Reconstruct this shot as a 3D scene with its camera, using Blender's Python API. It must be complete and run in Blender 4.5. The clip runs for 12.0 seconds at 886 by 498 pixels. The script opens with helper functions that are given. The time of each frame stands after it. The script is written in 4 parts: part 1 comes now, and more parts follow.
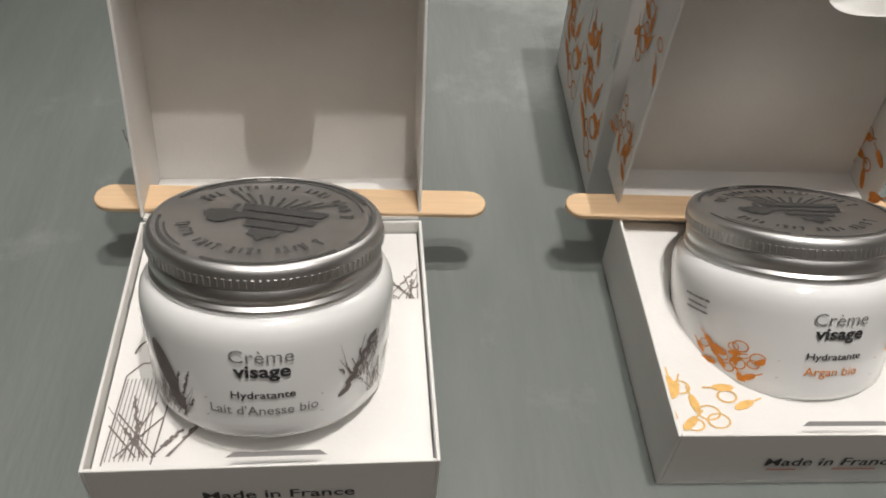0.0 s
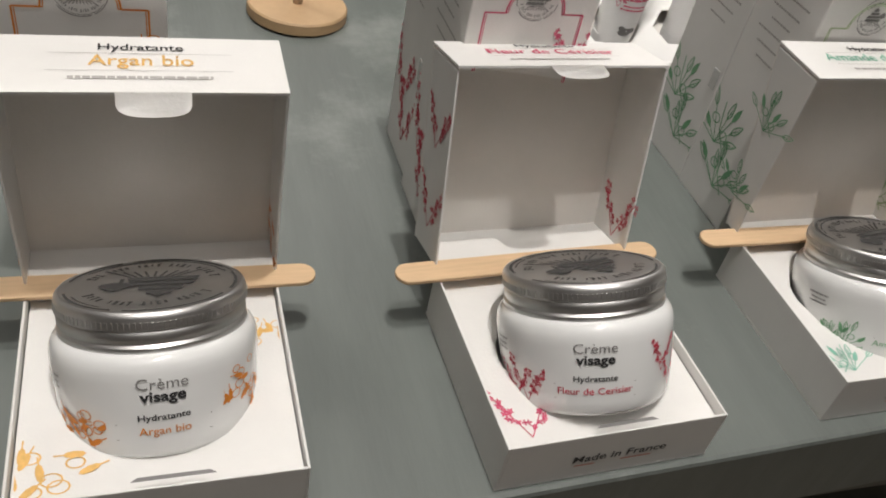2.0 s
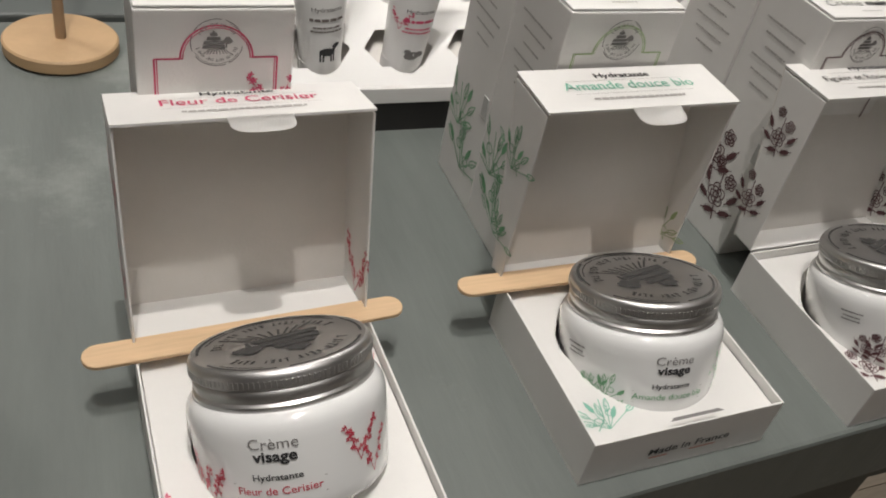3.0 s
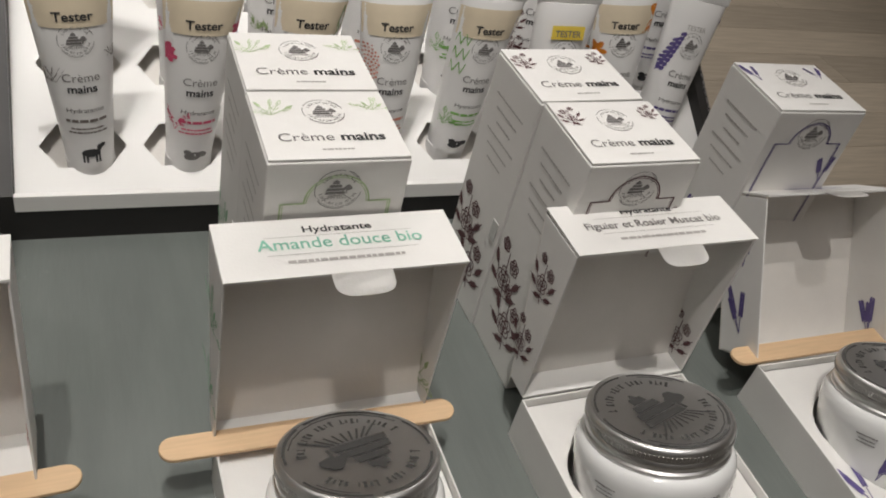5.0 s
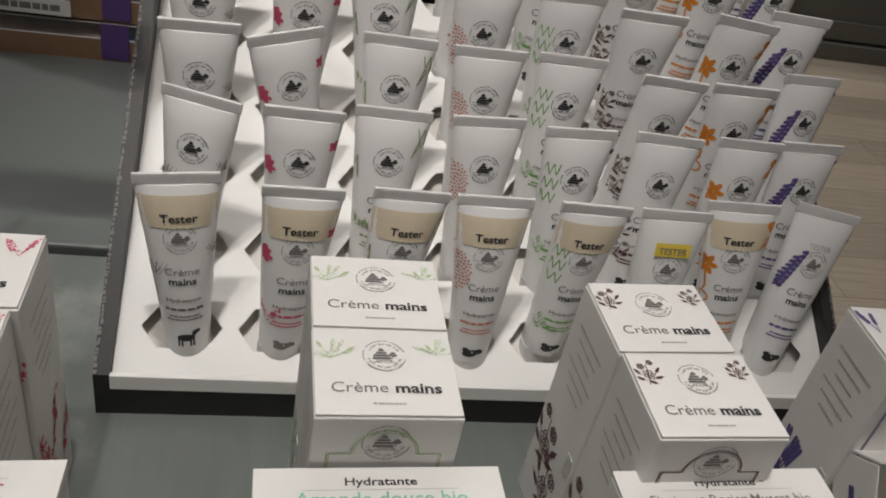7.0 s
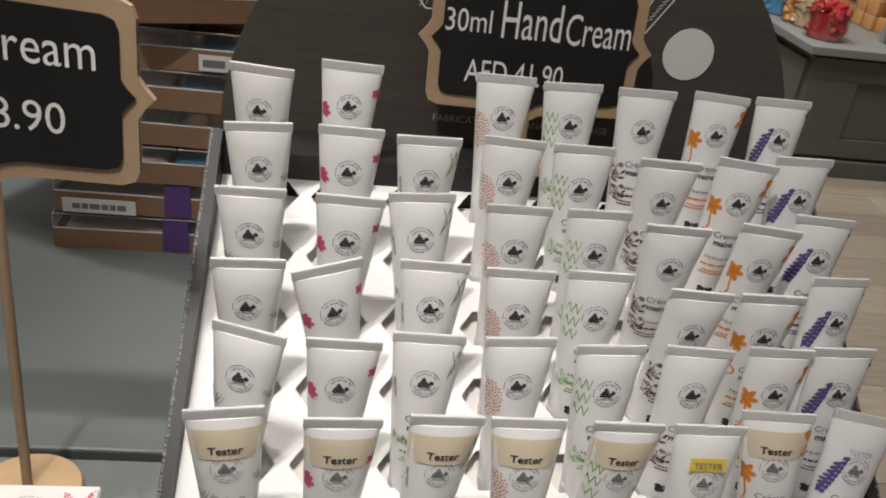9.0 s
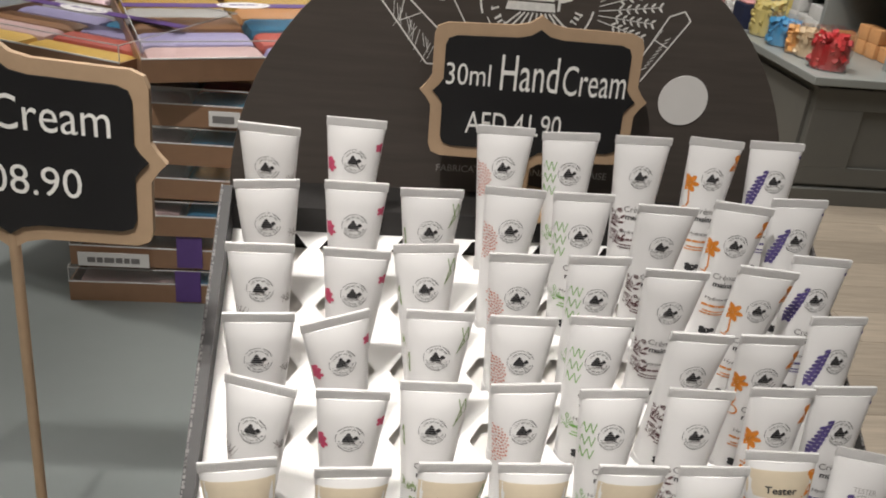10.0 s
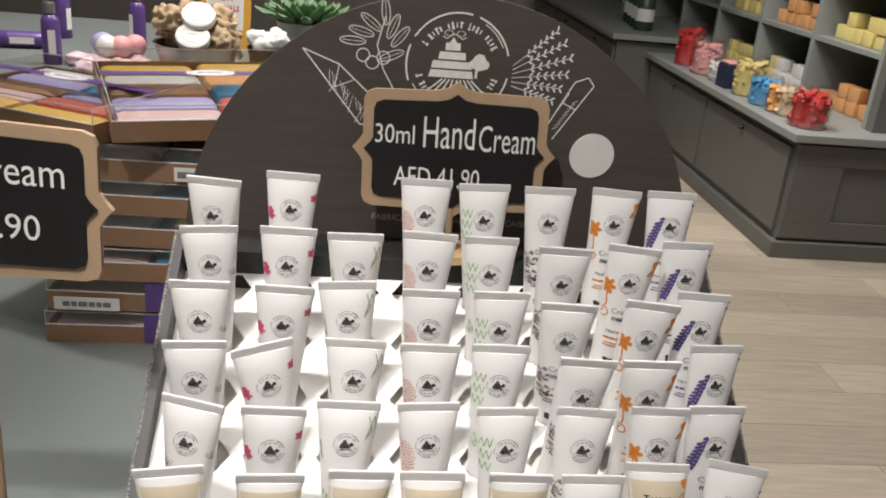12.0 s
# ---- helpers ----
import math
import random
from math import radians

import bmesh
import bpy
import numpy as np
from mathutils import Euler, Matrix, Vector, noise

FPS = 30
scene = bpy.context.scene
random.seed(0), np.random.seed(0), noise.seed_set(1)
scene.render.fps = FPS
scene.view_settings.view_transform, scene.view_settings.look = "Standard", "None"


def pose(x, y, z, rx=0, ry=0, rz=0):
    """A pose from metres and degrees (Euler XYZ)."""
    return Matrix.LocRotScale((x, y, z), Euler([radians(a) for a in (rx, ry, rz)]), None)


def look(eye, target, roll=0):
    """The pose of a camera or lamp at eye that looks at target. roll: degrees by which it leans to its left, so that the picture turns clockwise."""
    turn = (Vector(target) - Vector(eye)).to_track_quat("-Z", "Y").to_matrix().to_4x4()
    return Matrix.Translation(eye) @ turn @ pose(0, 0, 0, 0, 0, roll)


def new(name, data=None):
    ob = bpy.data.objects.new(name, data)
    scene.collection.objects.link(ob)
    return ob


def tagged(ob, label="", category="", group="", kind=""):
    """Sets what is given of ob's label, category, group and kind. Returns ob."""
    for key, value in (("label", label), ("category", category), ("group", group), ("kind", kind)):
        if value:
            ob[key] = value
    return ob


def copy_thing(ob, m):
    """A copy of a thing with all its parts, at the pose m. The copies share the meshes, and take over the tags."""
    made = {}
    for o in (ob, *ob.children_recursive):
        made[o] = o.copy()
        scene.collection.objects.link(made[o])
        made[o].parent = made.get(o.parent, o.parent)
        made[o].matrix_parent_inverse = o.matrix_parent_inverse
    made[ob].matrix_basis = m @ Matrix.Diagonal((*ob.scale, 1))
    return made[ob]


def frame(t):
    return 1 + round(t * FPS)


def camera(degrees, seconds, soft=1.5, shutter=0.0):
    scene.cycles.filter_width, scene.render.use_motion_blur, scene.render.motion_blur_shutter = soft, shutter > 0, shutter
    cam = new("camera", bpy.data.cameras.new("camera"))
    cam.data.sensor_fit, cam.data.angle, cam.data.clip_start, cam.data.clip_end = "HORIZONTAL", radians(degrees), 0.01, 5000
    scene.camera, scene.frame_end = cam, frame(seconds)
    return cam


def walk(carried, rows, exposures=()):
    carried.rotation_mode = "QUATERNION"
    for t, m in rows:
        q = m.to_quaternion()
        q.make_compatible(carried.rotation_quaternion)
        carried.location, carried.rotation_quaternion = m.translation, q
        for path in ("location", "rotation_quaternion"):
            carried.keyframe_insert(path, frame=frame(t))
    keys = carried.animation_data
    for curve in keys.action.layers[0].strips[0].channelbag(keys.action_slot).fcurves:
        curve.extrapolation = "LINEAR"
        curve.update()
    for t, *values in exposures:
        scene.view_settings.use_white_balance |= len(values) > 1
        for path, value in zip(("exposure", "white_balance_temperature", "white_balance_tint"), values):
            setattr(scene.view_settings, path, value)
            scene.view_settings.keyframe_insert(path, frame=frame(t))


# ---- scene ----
cam = camera(54.7, 12.0, soft=1.9)
PATH = [
    (0, (-0.015, -0.11, 1.104), (0.119, 1.289, -0.319), 5.1),
    (0.5, (0.005, -0.123, 1.109), (0.219, 1.288, -0.292), 7.2),
    (1, (0.034, -0.131, 1.118), (0.367, 1.287, -0.254), 9.5),
    (1.5, (0.068, -0.138, 1.135), (0.531, 1.274, -0.204), 11.5),
    (2, (0.107, -0.139, 1.144), (0.699, 1.26, -0.157), 12.9),
    (2.5, (0.145, -0.14, 1.148), (0.788, 1.244, -0.145), 12.9),
    (3, (0.2, -0.124, 1.153), (0.903, 1.241, -0.128), 12.5),
    (3.5, (0.243, -0.111, 1.161), (1.002, 1.221, -0.122), 12.8),
    (3.7, (0.252, -0.107, 1.165), (1.037, 1.218, -0.112), 13.2),
    (5.3, (0.319, -0.095, 1.199), (1.02, 1.29, -0.062), 16.5),
    (5.5, (0.323, -0.096, 1.203), (0.959, 1.328, -0.049), 15.8),
    (6, (0.331, -0.09, 1.211), (0.867, 1.399, -0.012), 14.6),
    (6.5, (0.339, -0.073, 1.223), (0.805, 1.468, 0.037), 13.3),
    (8.3, (0.344, -0.049, 1.265), (0.646, 1.627, 0.218), 9.8),
    (8.5, (0.345, -0.047, 1.271), (0.636, 1.65, 0.253), 9.3),
    (9, (0.346, -0.051, 1.288), (0.603, 1.697, 0.35), 7.7),
    (9.5, (0.35, -0.054, 1.296), (0.583, 1.715, 0.394), 6.5),
    (10, (0.348, -0.06, 1.301), (0.574, 1.729, 0.436), 5.8),
    (10.5, (0.343, -0.069, 1.306), (0.551, 1.735, 0.468), 5.4),
    (11, (0.347, -0.089, 1.311), (0.541, 1.729, 0.5), 5.2),
    (11.5, (0.362, -0.11, 1.319), (0.557, 1.719, 0.533), 5.3),
    (12, (0.395, -0.129, 1.322), (0.606, 1.716, 0.579), 5.3),
]
walk(cam, [(t, look(eye, target, roll)) for t, eye, target, roll in PATH],
     exposures=[(0, 0.48), (0.5, 0.45), (1, 0.4), (2, 0.33), (3.5, 0.2), (5.5, 0.05), (6.5, -0.2), (8.5, 0.15), (9.5, 0.6), (11, 0.82), (12, 0.9)])

# ---- world and lamps: a shop lit by ceiling spots, with unseen fill lamps added ----
world = bpy.data.worlds.new("world")
scene.world = world
world.use_nodes = True
world.node_tree.nodes["Background"].inputs[0].default_value = (1.0, 0.95, 0.88, 1)
world.node_tree.nodes["Background"].inputs[1].default_value = 0.035


def spot(name, eye, target, watts, cone, size=0.04, blend=0.6, colour=(1.0, 0.955, 0.91)):
    d = bpy.data.lights.new(name, "SPOT")
    d.energy, d.spot_size, d.spot_blend, d.shadow_soft_size, d.color = watts, radians(cone), blend, size, colour
    ob = new(name, d)
    ob.matrix_world = look(eye, target)
    return ob


def panel(name, eye, target, sx, sy, watts, colour=(1.0, 0.965, 0.93)):
    d = bpy.data.lights.new(name, "AREA")
    d.shape, d.size, d.size_y, d.energy, d.color = "RECTANGLE", sx, sy, watts, colour
    ob = new(name, d)
    ob.matrix_world = look(eye, target)
    return ob


# three spots placed from the cast shadows
spot("overhead_spot", (0.26, 0.06, 2.75), (0.22, -0.16, 0.9), 52, 38, 0.014, 0.6)
spot("overhead_spot", (0.1, -0.22, 2.75), (0.27, -0.04, 0.9), 38, 40, 0.022)
spot("overhead_spot", (-0.1, -0.25, 2.75), (0.46, 0.55, 1.1), 66, 24, 0.015, 0.8)
# unseen spots added to brighten the left, rear tables, cabinets and floor
spot("overhead_spot", (-0.35, 0.75, 2.75), (0.0, 0.25, 0.9), 13, 45, 0.04)
spot("overhead_spot", (-0.3, 0.9, 2.75), (0.1, 0.9, 1.0), 42, 42, 0.06)
spot("overhead_spot", (-0.2, 1.6, 2.75), (-0.05, 2.05, 0.95), 78, 60, 0.06)
spot("overhead_spot", (1.4, 3.6, 2.75), (2.4, 4.1, 0.6), 70, 55, 0.06)
spot("overhead_spot", (2.1, 2.6, 2.75), (2.0, 2.6, 0.0), 28, 60, 0.06)
# two unseen area lamps added overhead as soft fill
panel("fill_panel", (0.4, -0.9, 2.85), (0.4, -0.9, 0), 2.6, 1.2, 7)
panel("fill_panel", (1.2, 2.6, 2.85), (1.2, 2.6, 0), 2.4, 1.2, 43)


# ---- materials ----
def material(name, colour, rough=0.6, metal=0.0, vary=0.12, scale=40.0, bump=0.0, bump_scale=200.0,
             stretch=(1, 1, 1), colour2=None, coat=0.0, island=False):
    m = bpy.data.materials.new(name)
    m.use_nodes = True
    nt = m.node_tree
    b = nt.nodes["Principled BSDF"]
    b.inputs["Roughness"].default_value, b.inputs["Metallic"].default_value = rough, metal
    b.inputs["Coat Weight"].default_value = coat
    tc = nt.nodes.new("ShaderNodeTexCoord")
    mp = nt.nodes.new("ShaderNodeMapping")
    mp.inputs["Scale"].default_value = stretch
    nt.links.new(tc.outputs["Object"], mp.inputs[0])
    n1 = nt.nodes.new("ShaderNodeTexNoise")
    n1.inputs["Scale"].default_value, n1.inputs["Detail"].default_value = scale, 6
    n1.inputs["Roughness"].default_value = 0.65
    nt.links.new(mp.outputs[0], n1.inputs[0])
    ramp = nt.nodes.new("ShaderNodeMix")
    ramp.data_type = "RGBA"
    c2 = colour2 or tuple(c * (1 - vary) for c in colour)
    ramp.inputs[6].default_value = (*c2, 1)
    ramp.inputs[7].default_value = (*colour, 1)
    st = nt.nodes.new("ShaderNodeMapRange")
    st.inputs[1].default_value, st.inputs[2].default_value = 0.3, 0.7
    nt.links.new(n1.outputs[0], st.inputs[0])
    nt.links.new(st.outputs[0], ramp.inputs[0])
    last = ramp.outputs[2]
    if island:
        oi = nt.nodes.new("ShaderNodeObjectInfo")
        hs = nt.nodes.new("ShaderNodeHueSaturation")
        mr = nt.nodes.new("ShaderNodeMapRange")
        mr.inputs[3].default_value, mr.inputs[4].default_value = 0.78, 1.12
        nt.links.new(oi.outputs["Random"], mr.inputs[0])
        nt.links.new(mr.outputs[0], hs.inputs["Value"])
        nt.links.new(last, hs.inputs["Color"])
        last = hs.outputs[0]
    nt.links.new(last, b.inputs["Base Color"])
    if bump:
        n2 = nt.nodes.new("ShaderNodeTexNoise")
        n2.inputs["Scale"].default_value, n2.inputs["Detail"].default_value = bump_scale, 4
        nt.links.new(mp.outputs[0], n2.inputs[0])
        bp = nt.nodes.new("ShaderNodeBump")
        bp.inputs["Strength"].default_value, bp.inputs["Distance"].default_value = bump, 0.002
        nt.links.new(n2.outputs[0], bp.inputs["Height"])
        nt.links.new(bp.outputs[0], b.inputs["Normal"])
    return m


def table_paint():
    """Grey-green paint over brushed wood: long streaks, dull patches and worn rubs."""
    m = material("table_paint", (0.155, 0.172, 0.16), 0.5, vary=0.2, scale=9, bump=0.12, bump_scale=60, stretch=(6, 1, 1))
    nt = m.node_tree
    b = nt.nodes["Principled BSDF"]
    link = b.inputs["Base Color"].links[0].from_socket
    tc = nt.nodes.new("ShaderNodeTexCoord")
    n = nt.nodes.new("ShaderNodeTexNoise")
    n.inputs["Scale"].default_value, n.inputs["Detail"].default_value = 5, 8
    n.inputs["Roughness"].default_value = 0.7
    nt.links.new(tc.outputs["Object"], n.inputs[0])
    mr = nt.nodes.new("ShaderNodeMapRange")
    mr.inputs[1].default_value, mr.inputs[2].default_value = 0.54, 0.68
    nt.links.new(n.outputs[0], mr.inputs[0])
    mx = nt.nodes.new("ShaderNodeMix")
    mx.data_type = "RGBA"
    mx.inputs[7].default_value = (0.245, 0.262, 0.245, 1)
    nt.links.new(mr.outputs[0], mx.inputs[0])
    nt.links.new(link, mx.inputs[6])
    nt.links.new(mx.outputs[2], b.inputs["Base Color"])
    return m


def glassy(name, rough=0.05):
    m = bpy.data.materials.new(name)
    m.use_nodes = True
    nt = m.node_tree
    out = nt.nodes["Material Output"]
    tr = nt.nodes.new("ShaderNodeBsdfTransparent")
    gl = nt.nodes.new("ShaderNodeBsdfGlossy")
    gl.inputs["Roughness"].default_value = rough
    mx = nt.nodes.new("ShaderNodeMixShader")
    mx.inputs[0].default_value = 0.13
    nt.links.new(tr.outputs[0], mx.inputs[1])
    nt.links.new(gl.outputs[0], mx.inputs[2])
    nt.links.new(mx.outputs[0], out.inputs[0])
    return m


M_TABLE = table_paint()
M_TABLE_PALE = material("table_paint_pale", (0.165, 0.182, 0.177), 0.45, vary=0.12, scale=6, bump=0.06, bump_scale=50)
M_APRON = material("table_apron", (0.1, 0.11, 0.105), 0.5, vary=0.25, scale=8, stretch=(1, 1, 8))
M_CARD = material("white_card", (0.75, 0.735, 0.71), 0.62, vary=0.04, scale=60, bump=0.05, bump_scale=900)
M_CARD_IN = material("card_inside", (0.74, 0.71, 0.67), 0.75, vary=0.06, scale=50, bump=0.06, bump_scale=700)
M_PORCELAIN = material("jar_glass_white", (0.8, 0.8, 0.79), 0.12, vary=0.02, scale=20, coat=0.6)
M_ALU = material("aluminium", (0.72, 0.71, 0.7), 0.4, metal=1.0, vary=0.1, scale=30, bump=0.03, bump_scale=900)
M_STICK = material("birch", (0.72, 0.5, 0.3), 0.6, vary=0.16, scale=40, bump=0.1, bump_scale=300, stretch=(1, 14, 14))
M_TUBE = material("tube_plastic", (0.8, 0.79, 0.78), 0.35, vary=0.03, scale=30)
M_CRIMP = material("tube_crimp", (0.66, 0.65, 0.64), 0.4, vary=0.08, scale=80)
M_BLACK = material("black_card", (0.022, 0.02, 0.019), 0.55, vary=0.3, scale=30, bump=0.05, bump_scale=400)
M_FIN = material("dark_brown_board", (0.08, 0.066, 0.056), 0.6, vary=0.25, scale=12, bump=0.05, bump_scale=300, stretch=(1, 1, 14))
M_BOARDW = material("white_board", (0.84, 0.83, 0.81), 0.6, vary=0.03, scale=20)
M_CHALK = material("chalkboard", (0.008, 0.008, 0.009), 0.5, vary=0.3, scale=20)
M_MDF = material("mdf_frame", (0.42, 0.29, 0.18), 0.65, vary=0.12, scale=60, bump=0.05, bump_scale=500)
M_WOODL = material("light_wood", (0.6, 0.4, 0.22), 0.55, vary=0.2, scale=30, stretch=(1, 1, 6), bump=0.05, bump_scale=300)
M_WHITEINK = material("chalk_white", (0.85, 0.84, 0.8), 0.8, vary=0.2, scale=300)
M_INK = material("ink_black", (0.03, 0.03, 0.032), 0.6, vary=0.1)
M_GREYINK = material("ink_grey", (0.2, 0.19, 0.185), 0.6, vary=0.1)
M_LIDINK = material("lid_print", (0.07, 0.068, 0.066), 0.5, vary=0.3, scale=400)
M_PALEINK = material("ink_pale", (0.42, 0.4, 0.38), 0.6, vary=0.1)
INKS = {
    "donkey": material("ink_taupe", (0.19, 0.16, 0.145), 0.6, vary=0.3, scale=300),
    "argan": material("ink_orange", (0.8, 0.27, 0.03), 0.6, vary=0.3, scale=300),
    "cherry": material("ink_red", (0.62, 0.05, 0.09), 0.6, vary=0.3, scale=300),
    "almond": material("ink_green", (0.2, 0.44, 0.24), 0.6, vary=0.3, scale=300),
    "fig": material("ink_plum", (0.13, 0.055, 0.06), 0.6, vary=0.3, scale=300),
    "lavender": material("ink_violet", (0.12, 0.09, 0.27), 0.6, vary=0.3, scale=300),
    "coral": material("ink_coral", (0.68, 0.25, 0.17), 0.6, vary=0.25, scale=300),
    "aloe": material("ink_leaf", (0.24, 0.5, 0.13), 0.6, vary=0.3, scale=300),
    "olive": material("ink_sage", (0.32, 0.42, 0.2), 0.6, vary=0.3, scale=300),
    "pink": material("ink_pink", (0.72, 0.1, 0.2), 0.6, vary=0.3, scale=300),
    "amber": material("ink_amber", (0.86, 0.52, 0.16), 0.6, vary=0.3, scale=300),
    "teal": material("ink_teal", (0.25, 0.55, 0.42), 0.6, vary=0.2, scale=300),
    "lightgreen": material("ink_light_green", (0.5, 0.64, 0.36), 0.6, vary=0.3, scale=300),
}
M_TESTER = material("tester_tape", (0.72, 0.62, 0.46), 0.5, vary=0.12, scale=60)
M_YELLOW = material("yellow_label", (0.8, 0.6, 0.08), 0.5, vary=0.1)
M_FLOOR = material("oak_plank", (0.52, 0.44, 0.345), 0.45, vary=0.3, scale=7, bump=0.05, bump_scale=60, stretch=(0.6, 8, 1), island=True)
M_GAP = material("plank_gap", (0.2, 0.155, 0.115), 0.8)
M_CAB = material("cabinet_grey", (0.135, 0.135, 0.122), 0.45, vary=0.1, scale=5, bump=0.03, bump_scale=80)
M_CABTOP = material("cabinet_top", (0.27, 0.285, 0.27), 0.4, vary=0.1, scale=5)
M_WALL = material("wall_paint", (0.5, 0.47, 0.43), 0.8, vary=0.06, scale=3)
M_CEIL = material("ceiling_paint", (0.7, 0.68, 0.65), 0.9, vary=0.04, scale=3)
M_KRAFT = material("copper_card", (0.36, 0.21, 0.125), 0.42, vary=0.2, scale=30, metal=0.25)
M_ZINC = material("zinc", (0.4, 0.41, 0.4), 0.38, metal=0.9, vary=0.25, scale=15)
M_CLEAR = glassy("clear_film")
# opaque light grey painted for the glints on clear tape and clear lids
M_TAPE_GLINT = material("tape_and_glint", (0.62, 0.62, 0.6), 0.12, vary=0.15, scale=200)
SOAPS = {n: material("soap_" + n, c, 0.5, vary=0.1, scale=60, bump=0.1, bump_scale=200) for n, c in (
    ("yellow", (0.72, 0.47, 0.1)), ("brown", (0.38, 0.2, 0.1)), ("blue", (0.06, 0.27, 0.46)), ("red", (0.55, 0.12, 0.09)),
    ("white", (0.72, 0.71, 0.68)), ("lilac", (0.4, 0.37, 0.6)), ("pink", (0.68, 0.48, 0.46)), ("orange", (0.68, 0.34, 0.14)),
    ("crimson", (0.5, 0.02, 0.025)), ("rose", (0.75, 0.36, 0.36)), ("lemon", (0.72, 0.6, 0.22)), ("sky", (0.08, 0.36, 0.65)),
    ("apricot", (0.75, 0.38, 0.12)), ("cream", (0.72, 0.55, 0.35)), ("navy", (0.02, 0.025, 0.06)))}
M_PURPLE = material("purple_ribbon", (0.12, 0.06, 0.24), 0.35, vary=0.2)
M_GREENLEAF = material("succulent", (0.1, 0.2, 0.08), 0.5, vary=0.3, scale=20)
M_POSTER = material("poster_orange", (0.72, 0.36, 0.05), 0.5, vary=0.15, scale=8)
M_BURLAP = material("raffia", (0.5, 0.36, 0.22), 0.85, vary=0.3, scale=60, bump=0.3, bump_scale=200)
M_TISSUE = material("tissue", (0.72, 0.52, 0.56), 0.8, vary=0.1, scale=30)
M_BRASS = material("copper_tin", (0.4, 0.19, 0.09), 0.35, metal=0.6, vary=0.2)


# ---- mesh helpers ----
def link_bm(name, bm, mat, smooth=False):
    me = bpy.data.meshes.new(name)
    bm.normal_update()
    if smooth:
        for f in bm.faces:
            f.smooth = True
    bm.to_mesh(me)
    bm.free()
    me.materials.append(mat)
    if smooth is True:
        me.set_sharp_from_angle(angle=radians(40))
    return new(name, me)


def part(name, bm, mat, parent, label="", smooth=False):
    ob = link_bm(name, bm, mat, smooth)
    ob.parent = parent
    if label:
        tagged(ob, label)
    return ob


def thing(name, label, category, group="", m=None):
    ob = new(name)
    ob.empty_display_size = 0.02
    if m is not None:
        ob.matrix_basis = m
    return tagged(ob, label, category, group)


def structure(name, bm, mat, label, category, smooth=False):
    return tagged(link_bm(name, bm, mat, smooth), label, category, kind="structure")


def box(bm, x0, x1, y0, y1, z0, z1, bevel=0.0, m=None):
    r = bmesh.ops.create_cube(bm, size=1)
    vs = r["verts"]
    for v in vs:
        v.co = Vector(((x0 + x1) / 2 + v.co.x * (x1 - x0), (y0 + y1) / 2 + v.co.y * (y1 - y0), (z0 + z1) / 2 + v.co.z * (z1 - z0)))
    if bevel:
        es = {e for v in vs for e in v.link_edges}
        g = bmesh.ops.bevel(bm, geom=list(es), offset=bevel, segments=2, profile=0.5, affect="EDGES")
        vs = list({v for f in g["faces"] for v in f.verts} | {v for v in vs if v.is_valid})
    if m is not None:
        bmesh.ops.transform(bm, matrix=m, verts=[v for v in vs if v.is_valid])
    return bm


def B(*a, **k):
    return box(bmesh.new(), *a, **k)


def lathe(profile, n=48, bm=None, m=None):
    """A solid of revolution about z from (radius, height) pairs, closed at both ends."""
    bm = bm or bmesh.new()
    rings = []
    for r, z in profile:
        rings.append([bm.verts.new((r * math.cos(2 * math.pi * i / n), r * math.sin(2 * math.pi * i / n), z)) for i in range(n)])
    for a, b in zip(rings, rings[1:]):
        for i in range(n):
            bm.faces.new((a[i], a[(i + 1) % n], b[(i + 1) % n], b[i]))
    bm.faces.new(rings[0][::-1])
    bm.faces.new(rings[-1])
    if m is not None:
        bmesh.ops.transform(bm, matrix=m, verts=[v for r in rings for v in r])
    return bm


def prism(points, depth, axis="y"):
    """An upright plate: outline in (x, z), from y = 0 back to depth."""
    bm = bmesh.new()
    a = [bm.verts.new((x, 0, z)) for x, z in points]
    b = [bm.verts.new((x, depth, z)) for x, z in points]
    n = len(points)
    bm.faces.new(a)
    bm.faces.new(b[::-1])
    for i in range(n):
        bm.faces.new((a[i], b[i], b[(i + 1) % n], a[(i + 1) % n]))
    bmesh.ops.recalc_face_normals(bm, faces=bm.faces)
    return bm


GLYPHS = {}


def glyphs(body, bold=0.0):
    """Outline faces of a line of writing, of size 1, centred on its width."""
    key = (body, bold)
    if key not in GLYPHS:
        cu = bpy.data.curves.new("writing", "FONT")
        cu.body, cu.size, cu.resolution_u, cu.offset = body, 1.0, 3, bold
        ob = new("writing", cu)
        dg = bpy.context.evaluated_depsgraph_get()
        me = bpy.data.meshes.new_from_object(ob.evaluated_get(dg))
        vs = [(v.co.x, v.co.y) for v in me.vertices]
        fs = [tuple(p.vertices) for p in me.polygons]
        w = max(v[0] for v in vs) + min(v[0] for v in vs)
        GLYPHS[key] = ([(x - w / 2, y) for x, y in vs], fs)
        bpy.data.objects.remove(ob)
        bpy.data.meshes.remove(me)
        bpy.data.curves.remove(cu)
    return GLYPHS[key]


